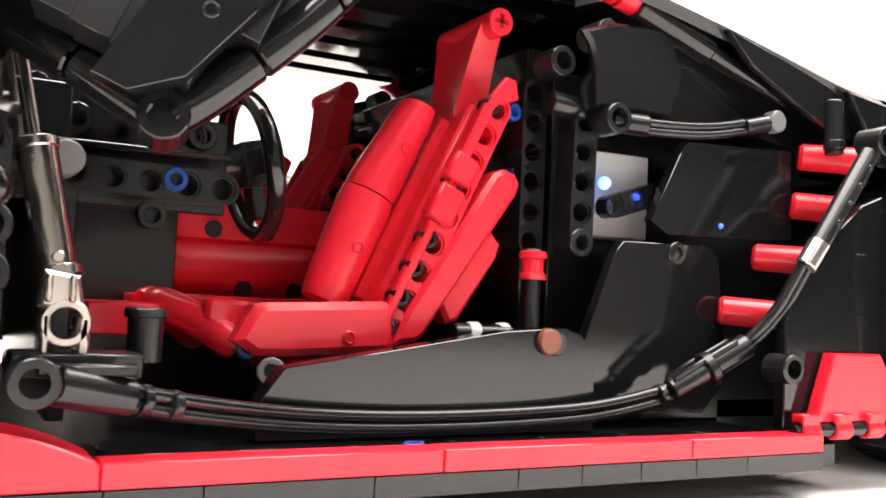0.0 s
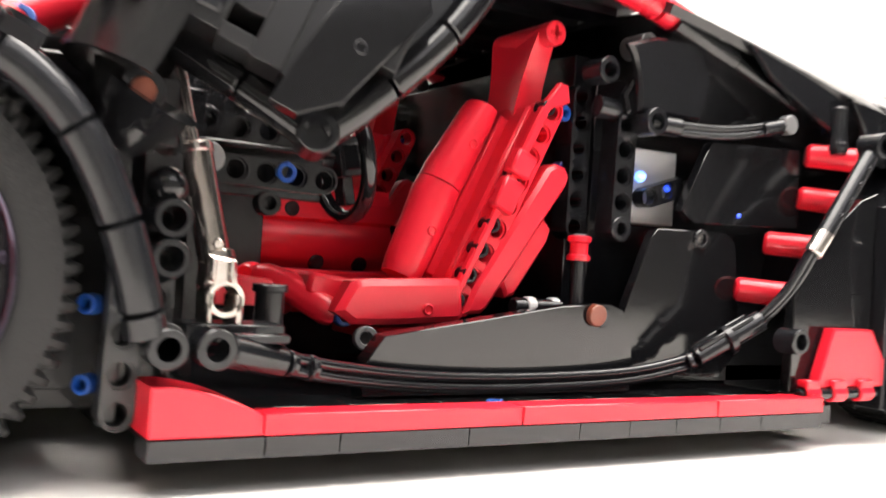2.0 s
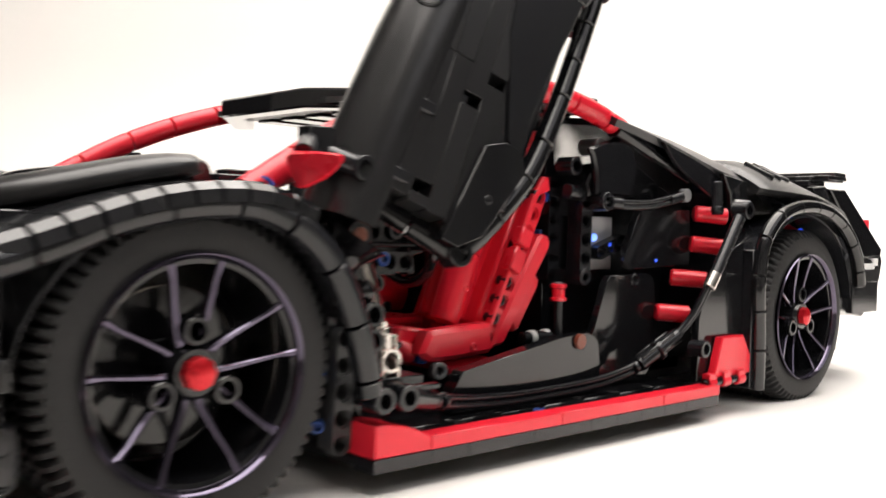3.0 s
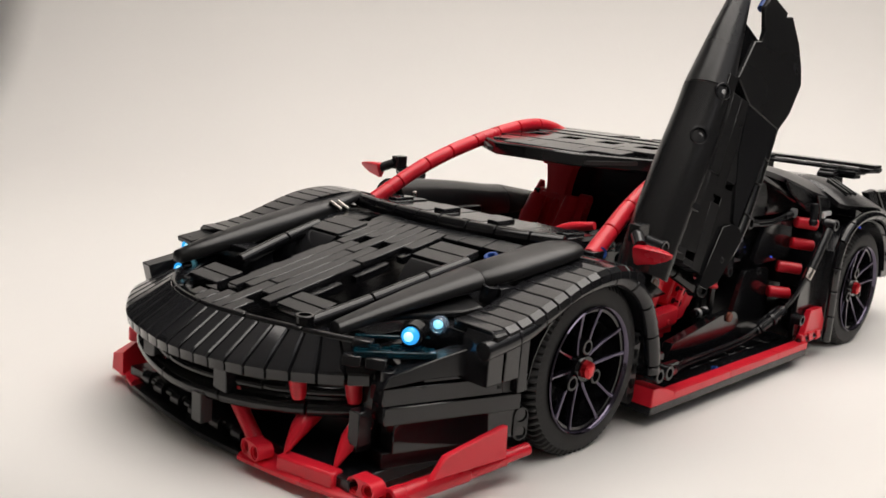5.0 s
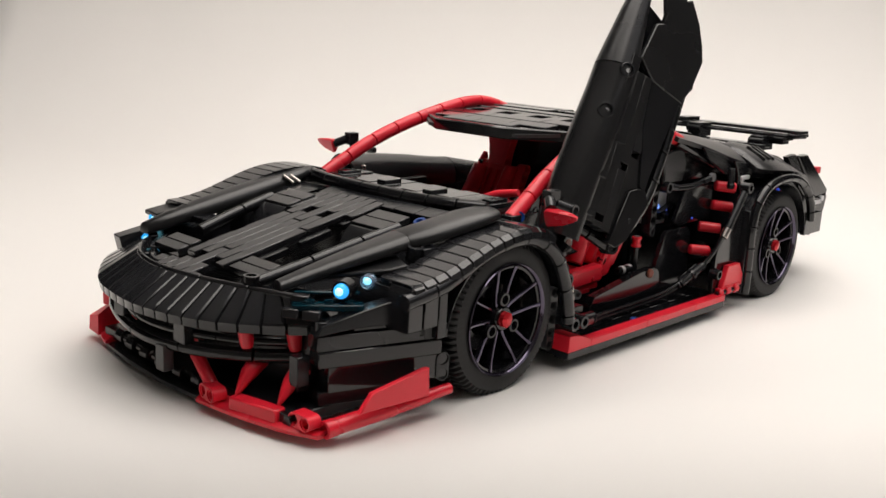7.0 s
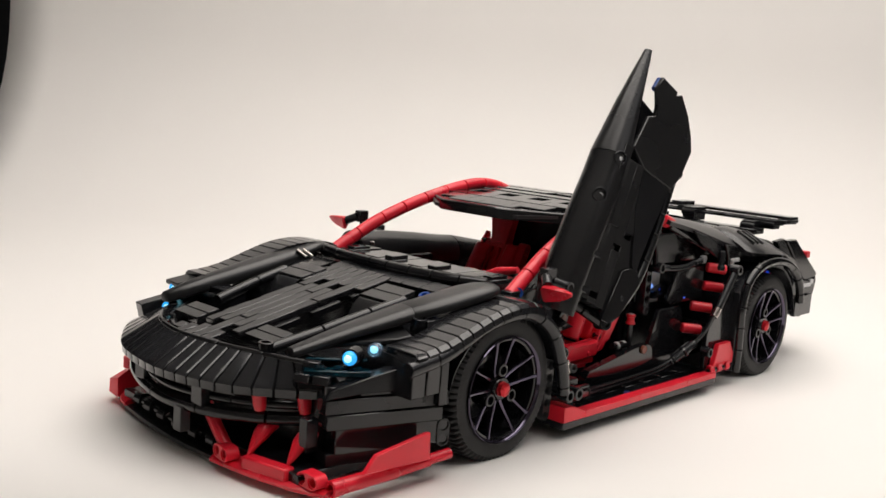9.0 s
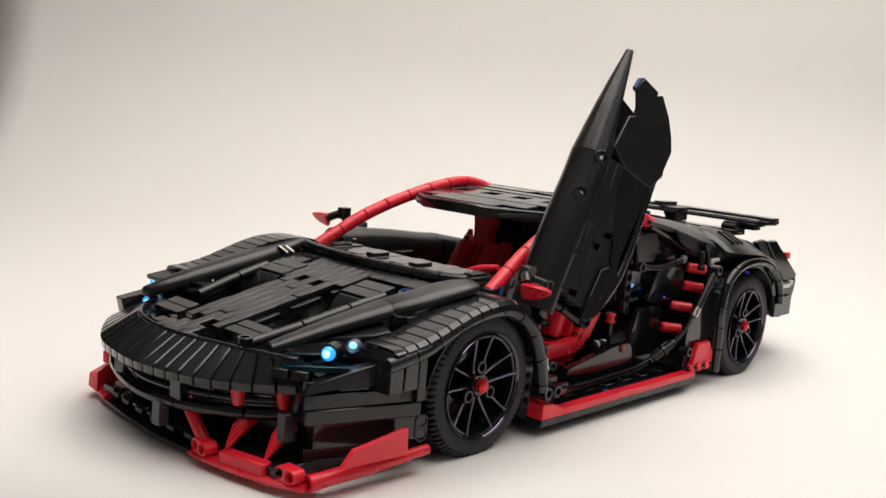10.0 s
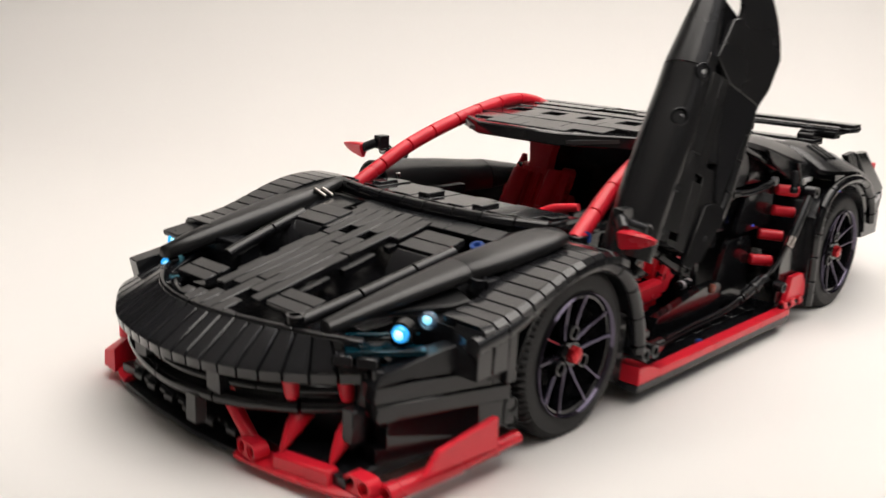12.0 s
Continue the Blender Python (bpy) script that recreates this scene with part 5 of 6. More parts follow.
    for t in (0.0, 0.25, 0.5, 0.75, 1.0):
        z = lerp(0.0885, 0.1195, t)
        x = lerp(0.0085, 0.0120, t)
        hw = table([0, 0.3, 0.6, 1.0], [0.0080, 0.0078, 0.0088, 0.0125], t)
        th = table([0, 0.5, 1.0], [0.0050, 0.0042, 0.0034], t)
        secs.append([(x - th, -0.0560 - hw, z), (x - th * 0.6, -0.056, z), (x - th, -0.0560 + hw, z), (x + th, -0.0560 + hw, z), (x + th, -0.0560 - hw, z)])
    hr = part("headrest", G().loft(secs), RED, e, "red headrest panel under a cross-hole tube", s)
    part("headrest_tube", G().cyl((0.0125, -0.0725, 0.1195), (0.0125, -0.0432, 0.1195), 0.0037, None, 20), RED, hr, "", s)
    # thin darker red cross on the tube's end, imitating a shaded recess
    part("headrest_cross", G().box((0.0125, -0.07245, 0.1195), (0.0014, 0.0004, 0.0042), None, 0.0001).box((0.0125, -0.07245, 0.1195), (0.0042, 0.0004, 0.0014), None, 0.0001), REDMETAL, hr, "darker red cross painted on for the shaded cross hole", s)
    part("seat_back_shell", G().box((0.026, 0, -0.0060), (0.052, 0.030, 0.004), m, 0.001), BLACK, e, "black backing of the seat", s)


FAR["y"], FAR["z"] = -0.014, -0.001
for s in (-1, 1):
    seat(s)
FAR["y"], FAR["z"] = -0.021, 0.0055

# ---- cabin: console, steering wheel, dash beams ----
for s in (-1, 1):
    secs = []
    for x in (-0.0562, -0.0558, -0.0340, -0.0100, -0.0096):
        bulge = [(z, -0.0128 - 0.0042 * math.sin(math.pi * min(1, max(0, (z - 0.0445) / 0.016))) ** 0.7 - (0.0026 if z > 0.0600 else 0)) for z in (0.0440, 0.0465, 0.0490, 0.0515, 0.0540, 0.0565, 0.0590, 0.0602, 0.0640, 0.0660)]
        secs.append([(x, y, z) for z, y in bulge] + [(x, -0.0085, 0.0660), (x, -0.0085, 0.0440)])
    k = part("centre_console", G().loft(secs), RED, car, "red centre console panel with round holes", s)
    # solid black discs on the panel give the dark of its holes
    for x, z in ((-0.0455, 0.0628), (-0.0300, 0.0628), (-0.0360, 0.0462), (-0.0205, 0.0462)):
        part("console_hole", G().cyl((x, -0.0120, z), (x, -0.0162, z), 0.0025, None, 18), BLACK, k, "solid black disc standing for a shaded hole", s)
    part("console_floor", G().box((-0.045, -0.028, 0.0425), (0.050, 0.022, 0.003), pose(0, 0, 0)), RED, k, "", s)
part("tunnel", G().box((-0.035, 0, 0.038), (0.085, 0.024, 0.044)), BLACK, car, "black centre tunnel")
part("foot_plate", G().box((-0.0785, -0.056, 0.0385), (0.015, 0.030, 0.007)), RED, car, "red plate in the footwell")
part("foot_plate", G().box((-0.0785, 0.056, 0.0385), (0.015, 0.030, 0.007)), RED, car, "red plate in the footwell")
sw_c = V((-0.0485, -0.0570, 0.0762))
sw_m = axes(sw_c, (-0.04, 1, 0), (-0.22, 0, 1))
rim = []
for i in range(48):
    a = 2 * math.pi * i / 48
    rim.append([(math.cos(a) * (0.0168 + 0.0021 * math.cos(q)), math.sin(a) * (0.0168 + 0.0021 * math.cos(q)), 0.0023 * math.sin(q)) for q in (2 * math.pi * j / 14 for j in range(14))])
rim.append(rim[0])
wheel_ob = part("steering_wheel", G().loft(rim, False, sw_m), GLOSS, car, "glossy black steering wheel")
part("steering_hub", G().box((0, 0, 0), (0.030, 0.007, 0.004), sw_m).box((0, -0.007, 0.0), (0.006, 0.013, 0.0035), sw_m).box((0, 0, 0), (0.014, 0.011, 0.007), sw_m), BLACK, wheel_ob, "black wheel hub")
part("steering_column", G().cyl(sw_c, sw_c + V((-0.034, 0, -0.004)), 0.0038), BLACK, wheel_ob)
part("dash_beam", G().beam(axes((-0.0985, -0.0672, 0.0695), (1, 0, -0.03), (0, 0, 1)), 6), BLACK, car)
part("dash_beam", G().beam(axes((-0.0985, -0.0672, 0.0795), (1, 0, 0.0), (0, 0, 1)), 5), BLACK, car)
part("dash_backing", G().box((-0.0785, -0.0605, 0.0740), (0.046, 0.003, 0.022)), BLACK, car)
part("dash_plate_lower", G().box((-0.081, -0.07, 0.0747), (0.046, 0.012, 0.0015)), GLOSS, car)
part("dash_pin", G().cyl((-0.0938, -0.0780, 0.0700), (-0.0938, -0.0860, 0.0700), 0.0036, None, 24), LIGHTGREY, car, "light grey round pin")
part("dash_pin", G().pin((-0.0693, -0.0716, 0.0695), (0, -1, 0), 0.0027), BLUE, car, "blue connector pin")
part("dash_pin", G().pin((-0.0905, -0.0720, 0.0805), (0, -1, 0), 0.0033), BLACK, car)
part("dash_pin", G().pin((-0.0640, -0.0718, 0.0798), (0, -1, 0), 0.0034), BLACK, car)
part("dash_pin", G().pin((-0.0745, -0.0745, 0.0610), (0, -1, 0), 0.0032), BLACK, car)
part("dash_trim", G().tube([(-0.1080, -0.0470, 0.0925), (-0.1065, -0.0540, 0.0960), (-0.1040, -0.0680, 0.0990)], [0.0034, 0.0030, 0.0022], 12, 5), RED, car, "red rounded trim at the dashboard's end")
part("footwell_wall", G().box((-0.0905, -0.002, 0.046), (0.004, 0.126, 0.060)), BLACK, car)
part("dash_lower_wall", G().box((-0.0745, -0.0200, 0.0560), (0.035, 0.004, 0.036)), BLACK, car)
part("dash_side_plate", G().box((-0.0925, -0.0640, 0.0845), (0.026, 0.004, 0.022)), BLACK, car)
for x, z in ((-0.0985, 0.0870), (-0.0905, 0.0885), (-0.0825, 0.0850)):
    part("dash_pin", G().pin((x, -0.0668, z), (0, -1, 0), 0.0032), BLACK, car)
part("dash_cheek", G().box((-0.085, 0.060, 0.058), (0.060, 0.006, 0.060)), BLACK, car)
part("dash_face", G().box((-0.098, 0, 0.076), (0.012, 0.15, 0.022)), BLACK, car)


# ---- flank behind the door ----
def rear_flank(s):
    skirt = [(-0.0555, 0.0225), (-0.0500, 0.0300), (-0.0250, 0.0340), (0.0040, 0.0388), (0.0205, 0.0400), (0.0255, 0.0385), (0.0285, 0.0355), (0.0300, 0.0250), (0.0300, 0.0150), (-0.0555, 0.0150)]
    k = part("sill_skirt", G().prism(skirt, 0.006, side(-0.0885), 0.0002), GLOSS, car, "glossy black curved skirt inside the sill", s)
    part("skirt_cap", G().cyl((0.0155, -0.0935, 0.0368), (0.0155, -0.0962, 0.0366), 0.0031, None, 20), BROWN, k, "brown round pin", s)
    part("skirt_socket", G().cyl((0.0180, -0.0930, 0.0363), (0.0180, -0.0952, 0.0362), 0.0030, None, 20), BLACK, k, "", s)
    st = part("gear_stick", G().cyl((0.0215, -0.0780, 0.0300), (0.0215, -0.0780, 0.0520), 0.0022), BLACK, car, "black lever with a red bush on top", s)
    part("stick_bush", G().lathe([(0.0020, 0.0518), (0.0034, 0.0518), (0.0036, 0.0524), (0.0036, 0.0532), (0.0028, 0.0537), (0.0028, 0.0570), (0.0036, 0.0575), (0.0036, 0.0588), (0.0030, 0.0592), (0.0020, 0.0592)], 20, Matrix.Translation((0.0215, -0.0780, 0)), True), RED, st, "red bush", s)
    part("stick_tip", G().cyl((0.0215, -0.0780, 0.0590), (0.0215, -0.0780, 0.0597), 0.0020), LIGHTGREY, st, "", s)
    ax = G().cyl((-0.002, -0.0790, 0.0375), (0.014, -0.0800, 0.0375), 0.0026)
    part("floor_axle", ax, BLACK, car, "", s)
    for x in (0.002, 0.0105):
        part("axle_bush", G().pipe((x, -0.0792, 0.0375), (x + 0.003, -0.0794, 0.0375), 0.0030, 0.0016), WHITE, car, "white axle bush", s)
    low = [(0.0300, 0.0370), (0.0390, 0.0600), (0.0415, 0.0628), (0.0700, 0.0634), (0.0745, 0.0605), (0.0772, 0.0400), (0.0770, 0.0250), (0.0700, 0.0180), (0.0300, 0.0200)]
    k = part("side_panel", G().prism(low, 0.0035, Matrix.Translation((0, 0, 0)) @ side(-0.0865), 0.0002), GLOSS, car, "glossy black lower side panel", s)
    part("panel_pin", G().pin((0.0592, -0.0908, 0.0607), (0, -1, 0), 0.0031), BLACK, k, "", s)
    up = [(0.0505, 0.0690), (0.0610, 0.0900), (0.0625, 0.0912), (0.1018, 0.0930), (0.1030, 0.0670), (0.0560, 0.0655)]
    part("side_panel", G().prism(up, 0.0035, side(-0.0865), 0.0002), GLOSS, car, "glossy black upper side panel", s)
    # white block with blue lamps
    part("lamp_block", G().box((0.0512, -0.0710, 0.0765), (0.0200, 0.009, 0.0235)), WHITE, car, "white block lit by a blue lamp", s)
    part("blue_lamp", G().ball((0.0430, -0.0790, 0.0790), 0.0018), LEDWHITE, car, "small glowing blue lamp", s)
    part("blue_lamp", G().ball((0.0535, -0.0800, 0.0762), 0.0011), LEDBLUE, car, "tiny glowing blue lamp or imitated lamp reflection", s)
    # no lamp here: a glowing dot imitating an LED's reflection on the panel
    part("blue_lamp", G().ball((0.0750, -0.0900, 0.0692), 0.0008), LEDBLUE, car, "tiny glowing blue lamp or imitated lamp reflection", s) if s < 0 else None
    part("engine_beam", G().beam(axes((0.0330, -0.0790, 0.0620), (0.02, 0, 1), (1, 0, 0)), 5, 0.0076), BLACK, car, "", s)
    part("engine_beam", G().beam(axes((0.0440, -0.0805, 0.0725), (0.94, 0, 0.30), (0, 0, 1)), 3, 0.0050, 0.0062), BLACK, car, "", s)
    part("engine_beam", G().beam(axes((0.0240, -0.0690, 0.0620), (0, 0, 1), (1, 0, 0)), 6), BLACK, car, "", s)
    part("engine_pin", G().pin((0.0330, -0.0835, 0.0620), (0, -1, 0), 0.0038), BLACK, car, "", s)
    for x, z in ((0.0215, 0.0800), (0.0250, 0.0905)):
        part("engine_pin", G().pin((x, -0.0690, z), (0, -1, 0), 0.0022), BLUE, car, "blue connector pin", s)
    part("engine_connector", G().pipe((0.0255, -0.0830, 0.1090), (0.0255, -0.0740, 0.1090), 0.0040, 0.0024).cyl((0.024, -0.079, 0.0985), (0.034, -0.0795, 0.0975), 0.0034), BLACK, car, "", s)
    part("axle_end", G().pin((0.0375, -0.0860, 0.1180), (0, -1, 0), 0.0036).cyl((0.0375, -0.076, 0.118), (0.0375, -0.085, 0.118), 0.0036), GREY, car, "grey axle end", s)
    # jamb hose with its grey cap
    for q in (0.0011, -0.0011):
        part("jamb_hose", G().tube([(0.0395, -0.0855, 0.0945 + q), (0.0520, -0.0895, 0.0936 + q), (0.0680, -0.0925, 0.0945 + q), (0.0865, -0.0945, 0.0985 + q)], 0.0013, 10, 6), BLACK, car, "black twin-ribbed hose across the door jamb", s)
    part("jamb_ferrule", G().cyl((0.0395, -0.0855, 0.0945), (0.0490, -0.0888, 0.0939), 0.0029), BLACK, car, "", s)
    part("jamb_ferrule", G().cyl((0.0790, -0.0937, 0.0966), (0.0872, -0.0946, 0.0987), 0.0025), BLACK, car, "", s)
    part("jamb_joint", G().pipe((0.0385, -0.0905, 0.0945), (0.0385, -0.0825, 0.0945), 0.0041, 0.0026), BLACK, car, "", s)
    part("jamb_cap", G().cyl((0.0890, -0.0935, 0.0992), (0.0890, -0.0970, 0.0992), 0.0031, None, 20), LIGHTGREY, car, "light grey round pin", s)
    part("jamb_bar", G().cyl((0.0460, -0.0865, 0.1262), (0.0700, -0.0885, 0.1172), 0.0040, 0.0036), GLOSS, car, "black bar below the roof rail", s)
    part("jamb_bar", G().cyl((0.0702, -0.0885, 0.1171), (0.0980, -0.0905, 0.1065), 0.0027, 0.0018), GLOSS, car, "", s)
    jamb = [(0.0300, 0.1020), (0.0320, 0.0965), (0.0900, 0.0965), (0.1230, 0.0930), (0.1310, 0.1050), (0.1320, 0.1140), (0.0600, 0.1262), (0.0400, 0.1180)]
    part("quarter_panel", G().prism(jamb, 0.0035, side(-0.0815), 0.0008), GLOSS, car, "glossy black quarter panel behind the door", s)
    curl = [(0.0275, 0.1165), (0.0300, 0.1135), (0.0318, 0.1090), (0.0328, 0.1040), (0.0330, 0.0972), (0.0580, 0.0972), (0.0620, 0.1100), (0.0560, 0.1215), (0.0380, 0.1200)]
    part("intake_fairing", G().prism(curl, 0.0034, side(-0.0850), 0.0010), BLACK, car, "black curved intake panel", s)
    secs = []
    for x, yo, zo, zi in ((0.0400, -0.0925, 0.1296, 0.1338), (0.0560, -0.0928, 0.1268, 0.1318), (0.0740, -0.0935, 0.1231, 0.1296), (0.0930, -0.0950, 0.1182, 0.1272), (0.1125, -0.0970, 0.1128, 0.1240), (0.1260, -0.0985, 0.1098, 0.1212), (0.1340, -0.0985, 0.1085, 0.1196)):
        ring = [(x, lerp(-0.0770, yo, j / 8), zi - (zi - zo) * (j / 8) ** 1.7) for j in range(9)]
        ring += [(p, min(y + 0.0015, -0.0755), z - 0.0030) for p, y, z in reversed(ring)]
        secs.append(ring)
    part("quarter_cover", G().loft(secs), SHELL, car, "smooth black cover sloping from the roof rail to the rear fender", s)
    post = [(0.1130, 0.1105), (0.1345, 0.1080), (0.1365, 0.1030), (0.1320, 0.0895), (0.1215, 0.0925), (0.1200, 0.1010)]
    part("rear_post", G().prism(post, 0.0030, side(-0.0978), 0.0006), BLACK, car, "black upright panel at the end of the side intake", s)
    skirt = [(0.0700, 0.1222), (0.0930, 0.1170), (0.1125, 0.1118), (0.1235, 0.1095), (0.1235, 0.0990), (0.1150, 0.0975), (0.0980, 0.1045), (0.0800, 0.1130)]
    part("cover_skirt", G().prism(skirt, 0.0025, side(-0.0935), 0.0006), BLACK, car, "", s)
    part("post_rib", G().prism([(0.1275, 0.1060), (0.1300, 0.1058), (0.1278, 0.0900), (0.1258, 0.0900)], 0.0012, side(-0.0998), 0.0003), GLOSS, car, "", s)
    part("post_clip", G().box((0.1300, -0.1012, 0.0972), (0.0125, 0.0022, 0.0030)).box((0.1250, -0.1012, 0.0962), (0.0030, 0.0026, 0.0040)), PALE, car, "pale grey clip on the intake panel", s)
    part("post_pin", G().pin((0.1360, -0.0980, 0.1045), (-0.2, -1, 0), 0.0022), BLUE, car, "blue connector pin", s)
    # red intake pegs
    for p, q in (((0.0735, -0.0915, 0.0462), (0.0850, -0.1015, 0.0453)), ((0.0891, -0.0885, 0.0616), (0.0990, -0.1015, 0.0606)), ((0.1009, -0.0910, 0.0772), (0.1125, -0.1017, 0.0757)), ((0.1035, -0.0910, 0.0915), (0.1150, -0.1015, 0.0902))):
        ln = (Vector(q) - Vector(p)).length
        part("intake_peg", G().lathe([(0.0, 0.0), (0.0030, 0.0), (0.0039, 0.0010), (0.0039, ln - 0.0004), (0.0034, ln), (0.0020, ln), (0.0020, ln - 0.0030), (0.0, ln - 0.0030)], 18, along(p, q)), RED, car, "red round peg in the side intake", s)
    part("post_axle", G().cyl((0.1037, -0.1035, 0.0908), (0.1042, -0.1025, 0.1060), 0.0026).cyl((0.1038, -0.1034, 0.0920), (0.1039, -0.1032, 0.0945), 0.0030), BLACK, car, "black upright axle before the intake panel", s)
    # flap before the rear wheel
    flap = [(0.0765, 0.0165), (0.0768, 0.0440), (0.0800, 0.0520), (0.0900, 0.0640), (0.1050, 0.0760), (0.1130, 0.0790), (0.1130, 0.0165)]
    part("rear_flap", G().prism(flap, 0.0035, side(-0.1085), 0.0003), GLOSS, car, "black flap before the rear wheel", s)
    part("flap_pin", G().pipe((0.0722, -0.1190, 0.0322), (0.0722, -0.1115, 0.0322), 0.0037, 0.0024).cyl((0.0722, -0.113, 0.0322), (0.0790, -0.112, 0.0322), 0.003), BLACK, car, "", s)
    # rear wheel arch
    run([(0.1195, -0.1175, 0.0100), (0.1185, -0.1180, 0.0340), (0.1160, -0.1185, 0.0590), (0.1195, -0.1185, 0.0770), (0.1310, -0.1185, 0.0890), (0.1480, -0.1185, 0.0950), (0.1700, -0.1185, 0.0965), (0.1920, -0.1180, 0.0930),
         (0.2110, -0.1175, 0.0840), (0.2240, -0.1170, 0.0710), (0.2310, -0.1160, 0.0560)], 0.0035, car, GLOSS, "rear_arch_bar", s, 0.0175)
    part("arch_backing", G().box((0.1165, -0.1120, 0.043), (0.006, 0.010, 0.064)), BLACK, car, "", s)
    liner = []
    for i in range(15):
        a = radians(10 + 165 * i / 14)
        x, z = 0.168 + 0.0535 * math.cos(a), 0.042 + 0.0510 * math.sin(a)
        liner.append([(x, -0.116, z), (x, -0.055, z), (x, -0.055, z - 0.0015), (x, -0.116, z - 0.0015)])
    part("rear_arch_liner", G().loft(liner), BLACK, car, "", s)
    for x, z in ((0.1800, 0.0835), (0.1880, 0.0815)):
        part("engine_peg", G().cyl((x, -0.1060, z - 0.002), (x, -0.0980, z + 0.002), 0.0032), RED, car, "small red connector above the rear wheel", s)
    part("blue_lamp", G().ball((0.1780, -0.1075, 0.0848), 0.0014), LEDBLUE, car, "tiny glowing blue lamp or imitated lamp reflection", s)
    # rear fender dome
    secs = []
    for x, top, yo, yi, low in ((0.1360, 0.1150, -0.1070, -0.080, 0.1050), (0.1385, 0.1178, -0.1100, -0.078, 0.1042), (0.1450, 0.1198, -0.1140, -0.074, 0.1036), (0.1560, 0.1205, -0.1165, -0.072, 0.1030), (0.1720, 0.1185, -0.1180, -0.070, 0.1020),
                                (0.1900, 0.1145, -0.1180, -0.068, 0.0995), (0.2080, 0.1085, -0.1165, -0.066, 0.0955), (0.2240, 0.1020, -0.1140, -0.064, 0.0880), (0.2340, 0.0970, -0.1120, -0.062, 0.0820)):
        ring = []
        for j in range(11):
            t = j / 10
            y = lerp(yi, yo, t)
            z = top - (top - low) * max(0, (t - 0.12) / 0.88) ** 1.6
            ring.append((x, y, z))
        ring += [(p, y + (0.002 if j < 3 else 0), z - 0.003) for j, (p, y, z) in enumerate(reversed(ring))]
        secs.append(ring)
    k = part("rear_fender", G().loft(secs), SHELL, car, "glossy black domed rear fender", s)
    for i in range(3):
        x = 0.1520 + 0.0078 * i
        part("fender_slot", G().box((0, 0, 0), (0.0018, 0.0190, 0.0022), pose(x, -0.0975, table([0.145, 0.156, 0.172], [0.1143, 0.1147, 0.1130], x), 25, 0, -8)), BLACK, k, "narrow vent slot", s)
    # tail
    tl = [(0.2230, 0.1085), (0.2420, 0.1090), (0.2950, 0.0755), (0.2930, 0.0715), (0.2700, 0.0705)]
    part("tail_panel", G().prism(tl, 0.0060, side(-0.0960), 0.0008), GLOSS, car, "black slanting tail panel", s)
    td = [(0.2060, 0.1085), (0.2220, 0.1100), (0.2690, 0.0685), (0.2560, 0.0660)]
    part("tail_recess", G().prism(td, 0.0050, side(-0.0950), 0.0006), BLACK, car, "dark recess between the fender and the tail", s)
    part("tail_slot", G().prism([(0.2420, 0.1000), (0.2440, 0.1000), (0.2500, 0.0930), (0.2480, 0.0930)], 0.0010, side(-0.0992)), BLACK, car, "", s)
    tb = [(0.2480, 0.0735), (0.2860, 0.0690), (0.2930, 0.0730), (0.2960, 0.0690), (0.2930, 0.0580), (0.2850, 0.0450), (0.2700, 0.0360), (0.2420, 0.0410), (0.2370, 0.0560)]
    part("rear_bumper", G().prism(tb, 0.0300, side(-0.0720), 0.0010), BLACK, car, "black rear bumper corner", s)
    part("tail_light", G().box((0.2990, -0.0860, 0.0905), (0.008, 0.009, 0.006)).box((0.2960, -0.0850, 0.0880), (0.006, 0.007, 0.004)), RED, car, "small red tail lamp", s)
    part("tail_clip", G().box((0.2740, -0.1015, 0.0655), (0.018, 0.003, 0.0034)).box((0.2845, -0.1015, 0.0680), (0.006, 0.003, 0.0045)).box((0.2680, -0.1015, 0.0560), (0.005, 0.003, 0.0040)), PALE, car, "pale grey clip on the tail", s)
    part("bumper_brick", G().box((0.265, -0.1035, 0.0480), (0.034, 0.004, 0.018)), TILE, car, "", s)
    part("spoiler_stay", G().box((0.2790, -0.0420, 0.1110), (0.024, 0.012, 0.013)).cyl((0.2690, -0.0490, 0.1125), (0.2690, -0.0350, 0.1125), 0.0036), BLACK, car, "", s)
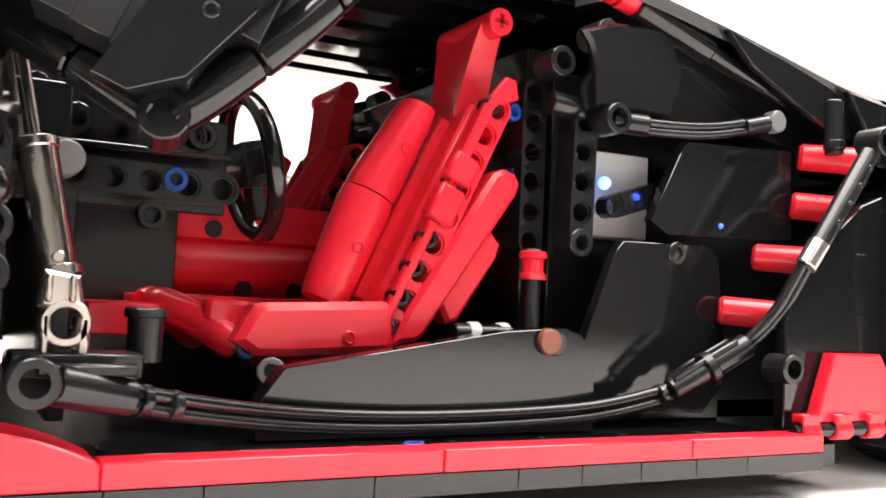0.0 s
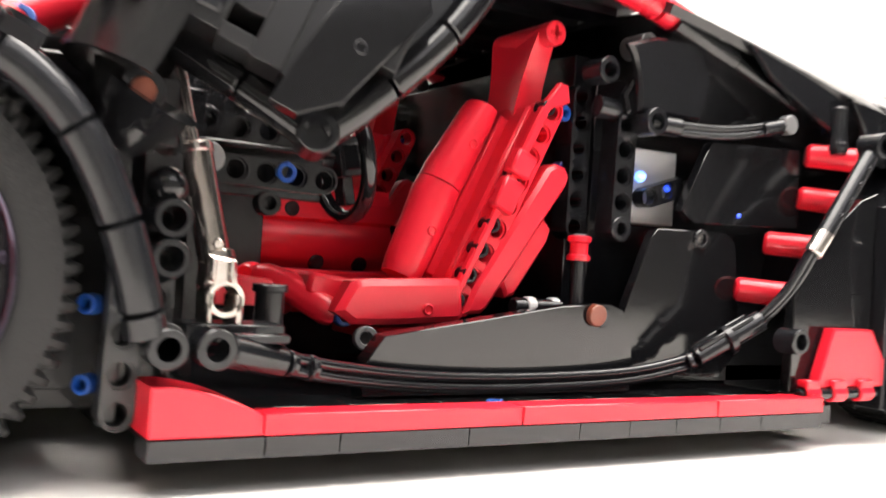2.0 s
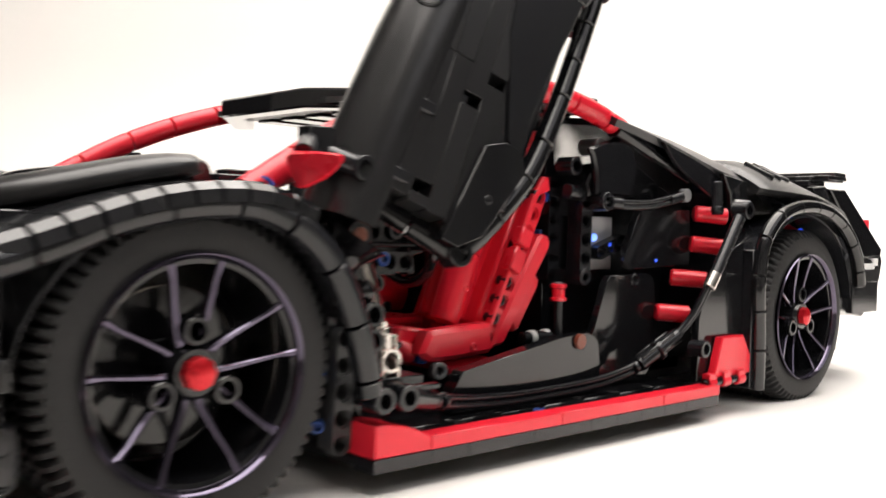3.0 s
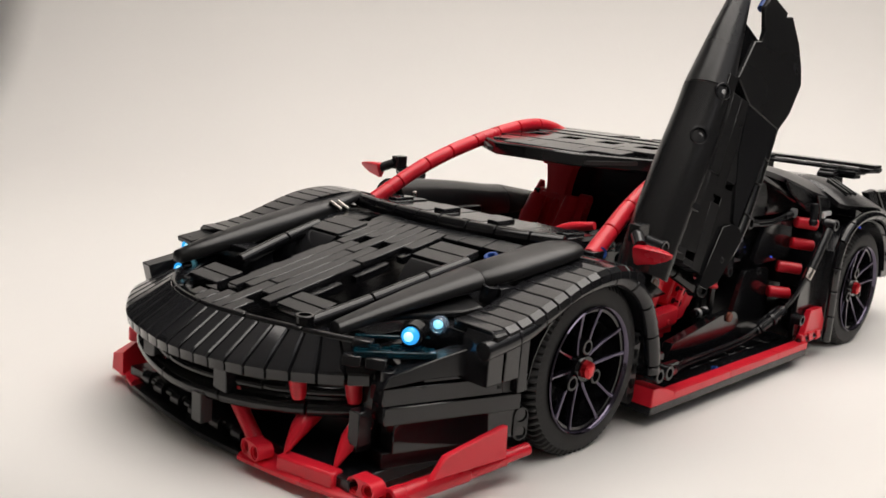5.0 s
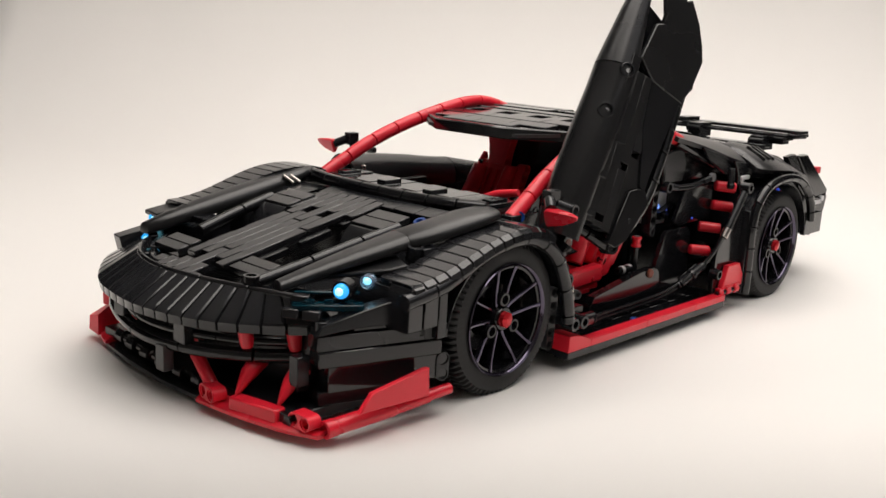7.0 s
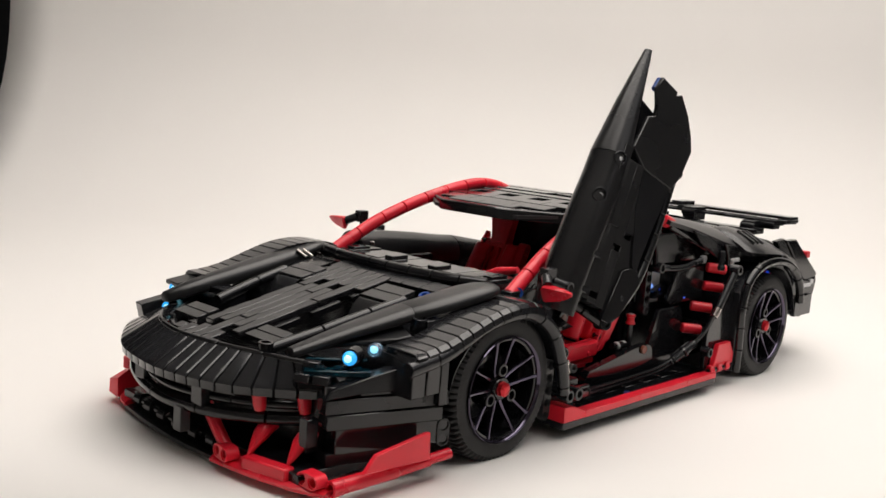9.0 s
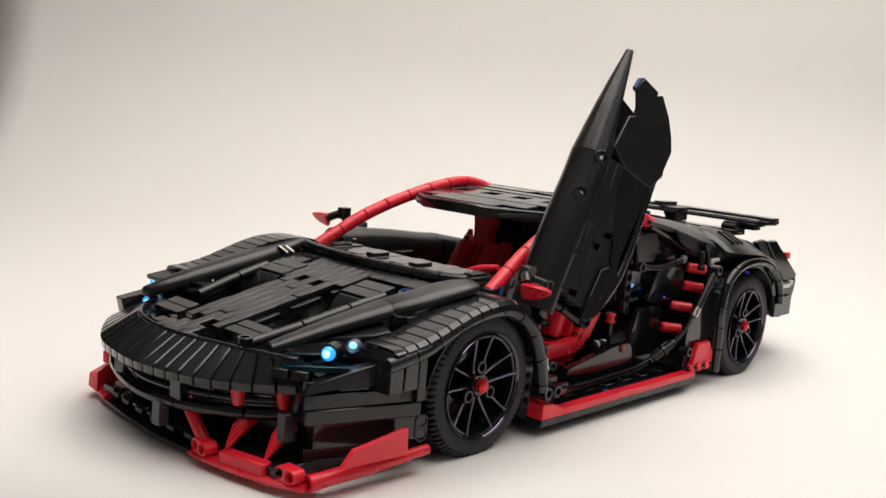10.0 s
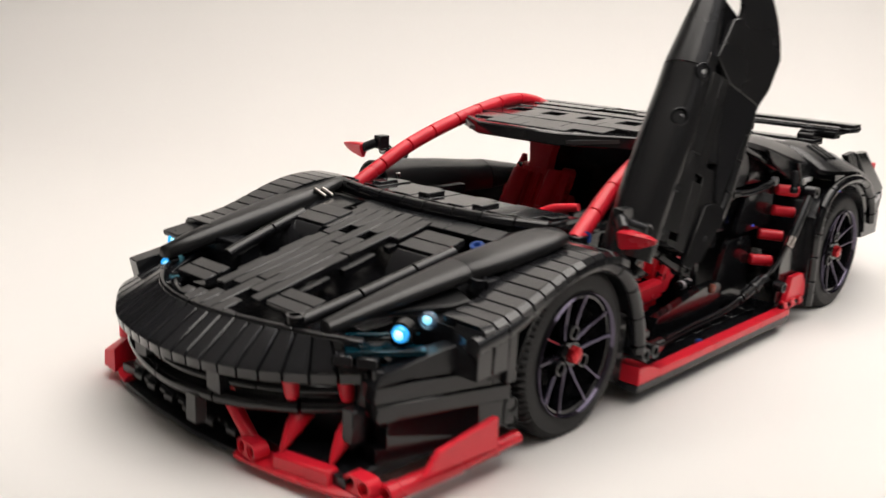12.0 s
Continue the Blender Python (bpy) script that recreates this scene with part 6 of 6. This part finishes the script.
    part("spoiler_bracket", G().box((0.2910, -0.0540, 0.1155), (0.022, 0.016, 0.0034)).box((0.2930, -0.0520, 0.1120), (0.014, 0.014, 0.0034)), BLACK, car, "", s)
    part("spoiler_end", G().box((0.2980, -0.0660, 0.1190), (0.026, 0.012, 0.003)), TILE, car, "", s)
    part("spoiler_tip", G().prism([(0.2850, -0.0690), (0.3050, -0.0725), (0.3130, -0.0690), (0.3130, -0.0620), (0.2850, -0.0620)], 0.0026, Matrix.Translation((0, 0, 0.1163))), TILE, car, "", s)


for s in (-1, 1):
    rear_flank(s)

# engine deck and spoiler
secs = []
for x, zc, ze, w in ((0.046, 0.1360, 0.1300, 0.083), (0.080, 0.1320, 0.1250, 0.083), (0.125, 0.1270, 0.1190, 0.083), (0.170, 0.1205, 0.1160, 0.080), (0.220, 0.1120, 0.1080, 0.075), (0.255, 0.1050, 0.1030, 0.070), (0.285, 0.0960, 0.0950, 0.068)):
    ring = [(x, lerp(-w, w, j / 12), zc - (zc - ze) * abs(lerp(-1, 1, j / 12)) ** 2.2) for j in range(13)]
    ring += [(p, y, z - 0.003) for p, y, z in reversed(ring)]
    secs.append(ring)
part("engine_cover", G().loft(secs), GLOSS, car, "glossy black engine cover sloping to the tail")
for i in range(5):
    part("cover_slat", G().box((0, 0, 0), (0.016, 0.088, 0.003), pose(0.085 + 0.026 * i, 0, 0.1340 - 0.0045 * i - 0.0003 * i * i, 0, 7, 0)), TILE, car)
part("tail_cross", G().box((0.283, 0, 0.066), (0.05, 0.150, 0.050)), BLACK, car, "black rear cross member")
for i in range(6):
    part("spoiler_plank", G().box((0.3060, -0.0585 + 0.0236 * i, 0.1215), (0.016, 0.0233, 0.003)), TILE, car)
    part("spoiler_plank", G().box((0.2890, -0.0530 + 0.0214 * i, 0.1183), (0.017, 0.0211, 0.003)), TILE, car)
for i in range(4):
    part("spoiler_shelf", G().box((0.2640, -0.0420 + 0.0242 * i, 0.1095), (0.0156, 0.0239, 0.0030)), TILE, car)
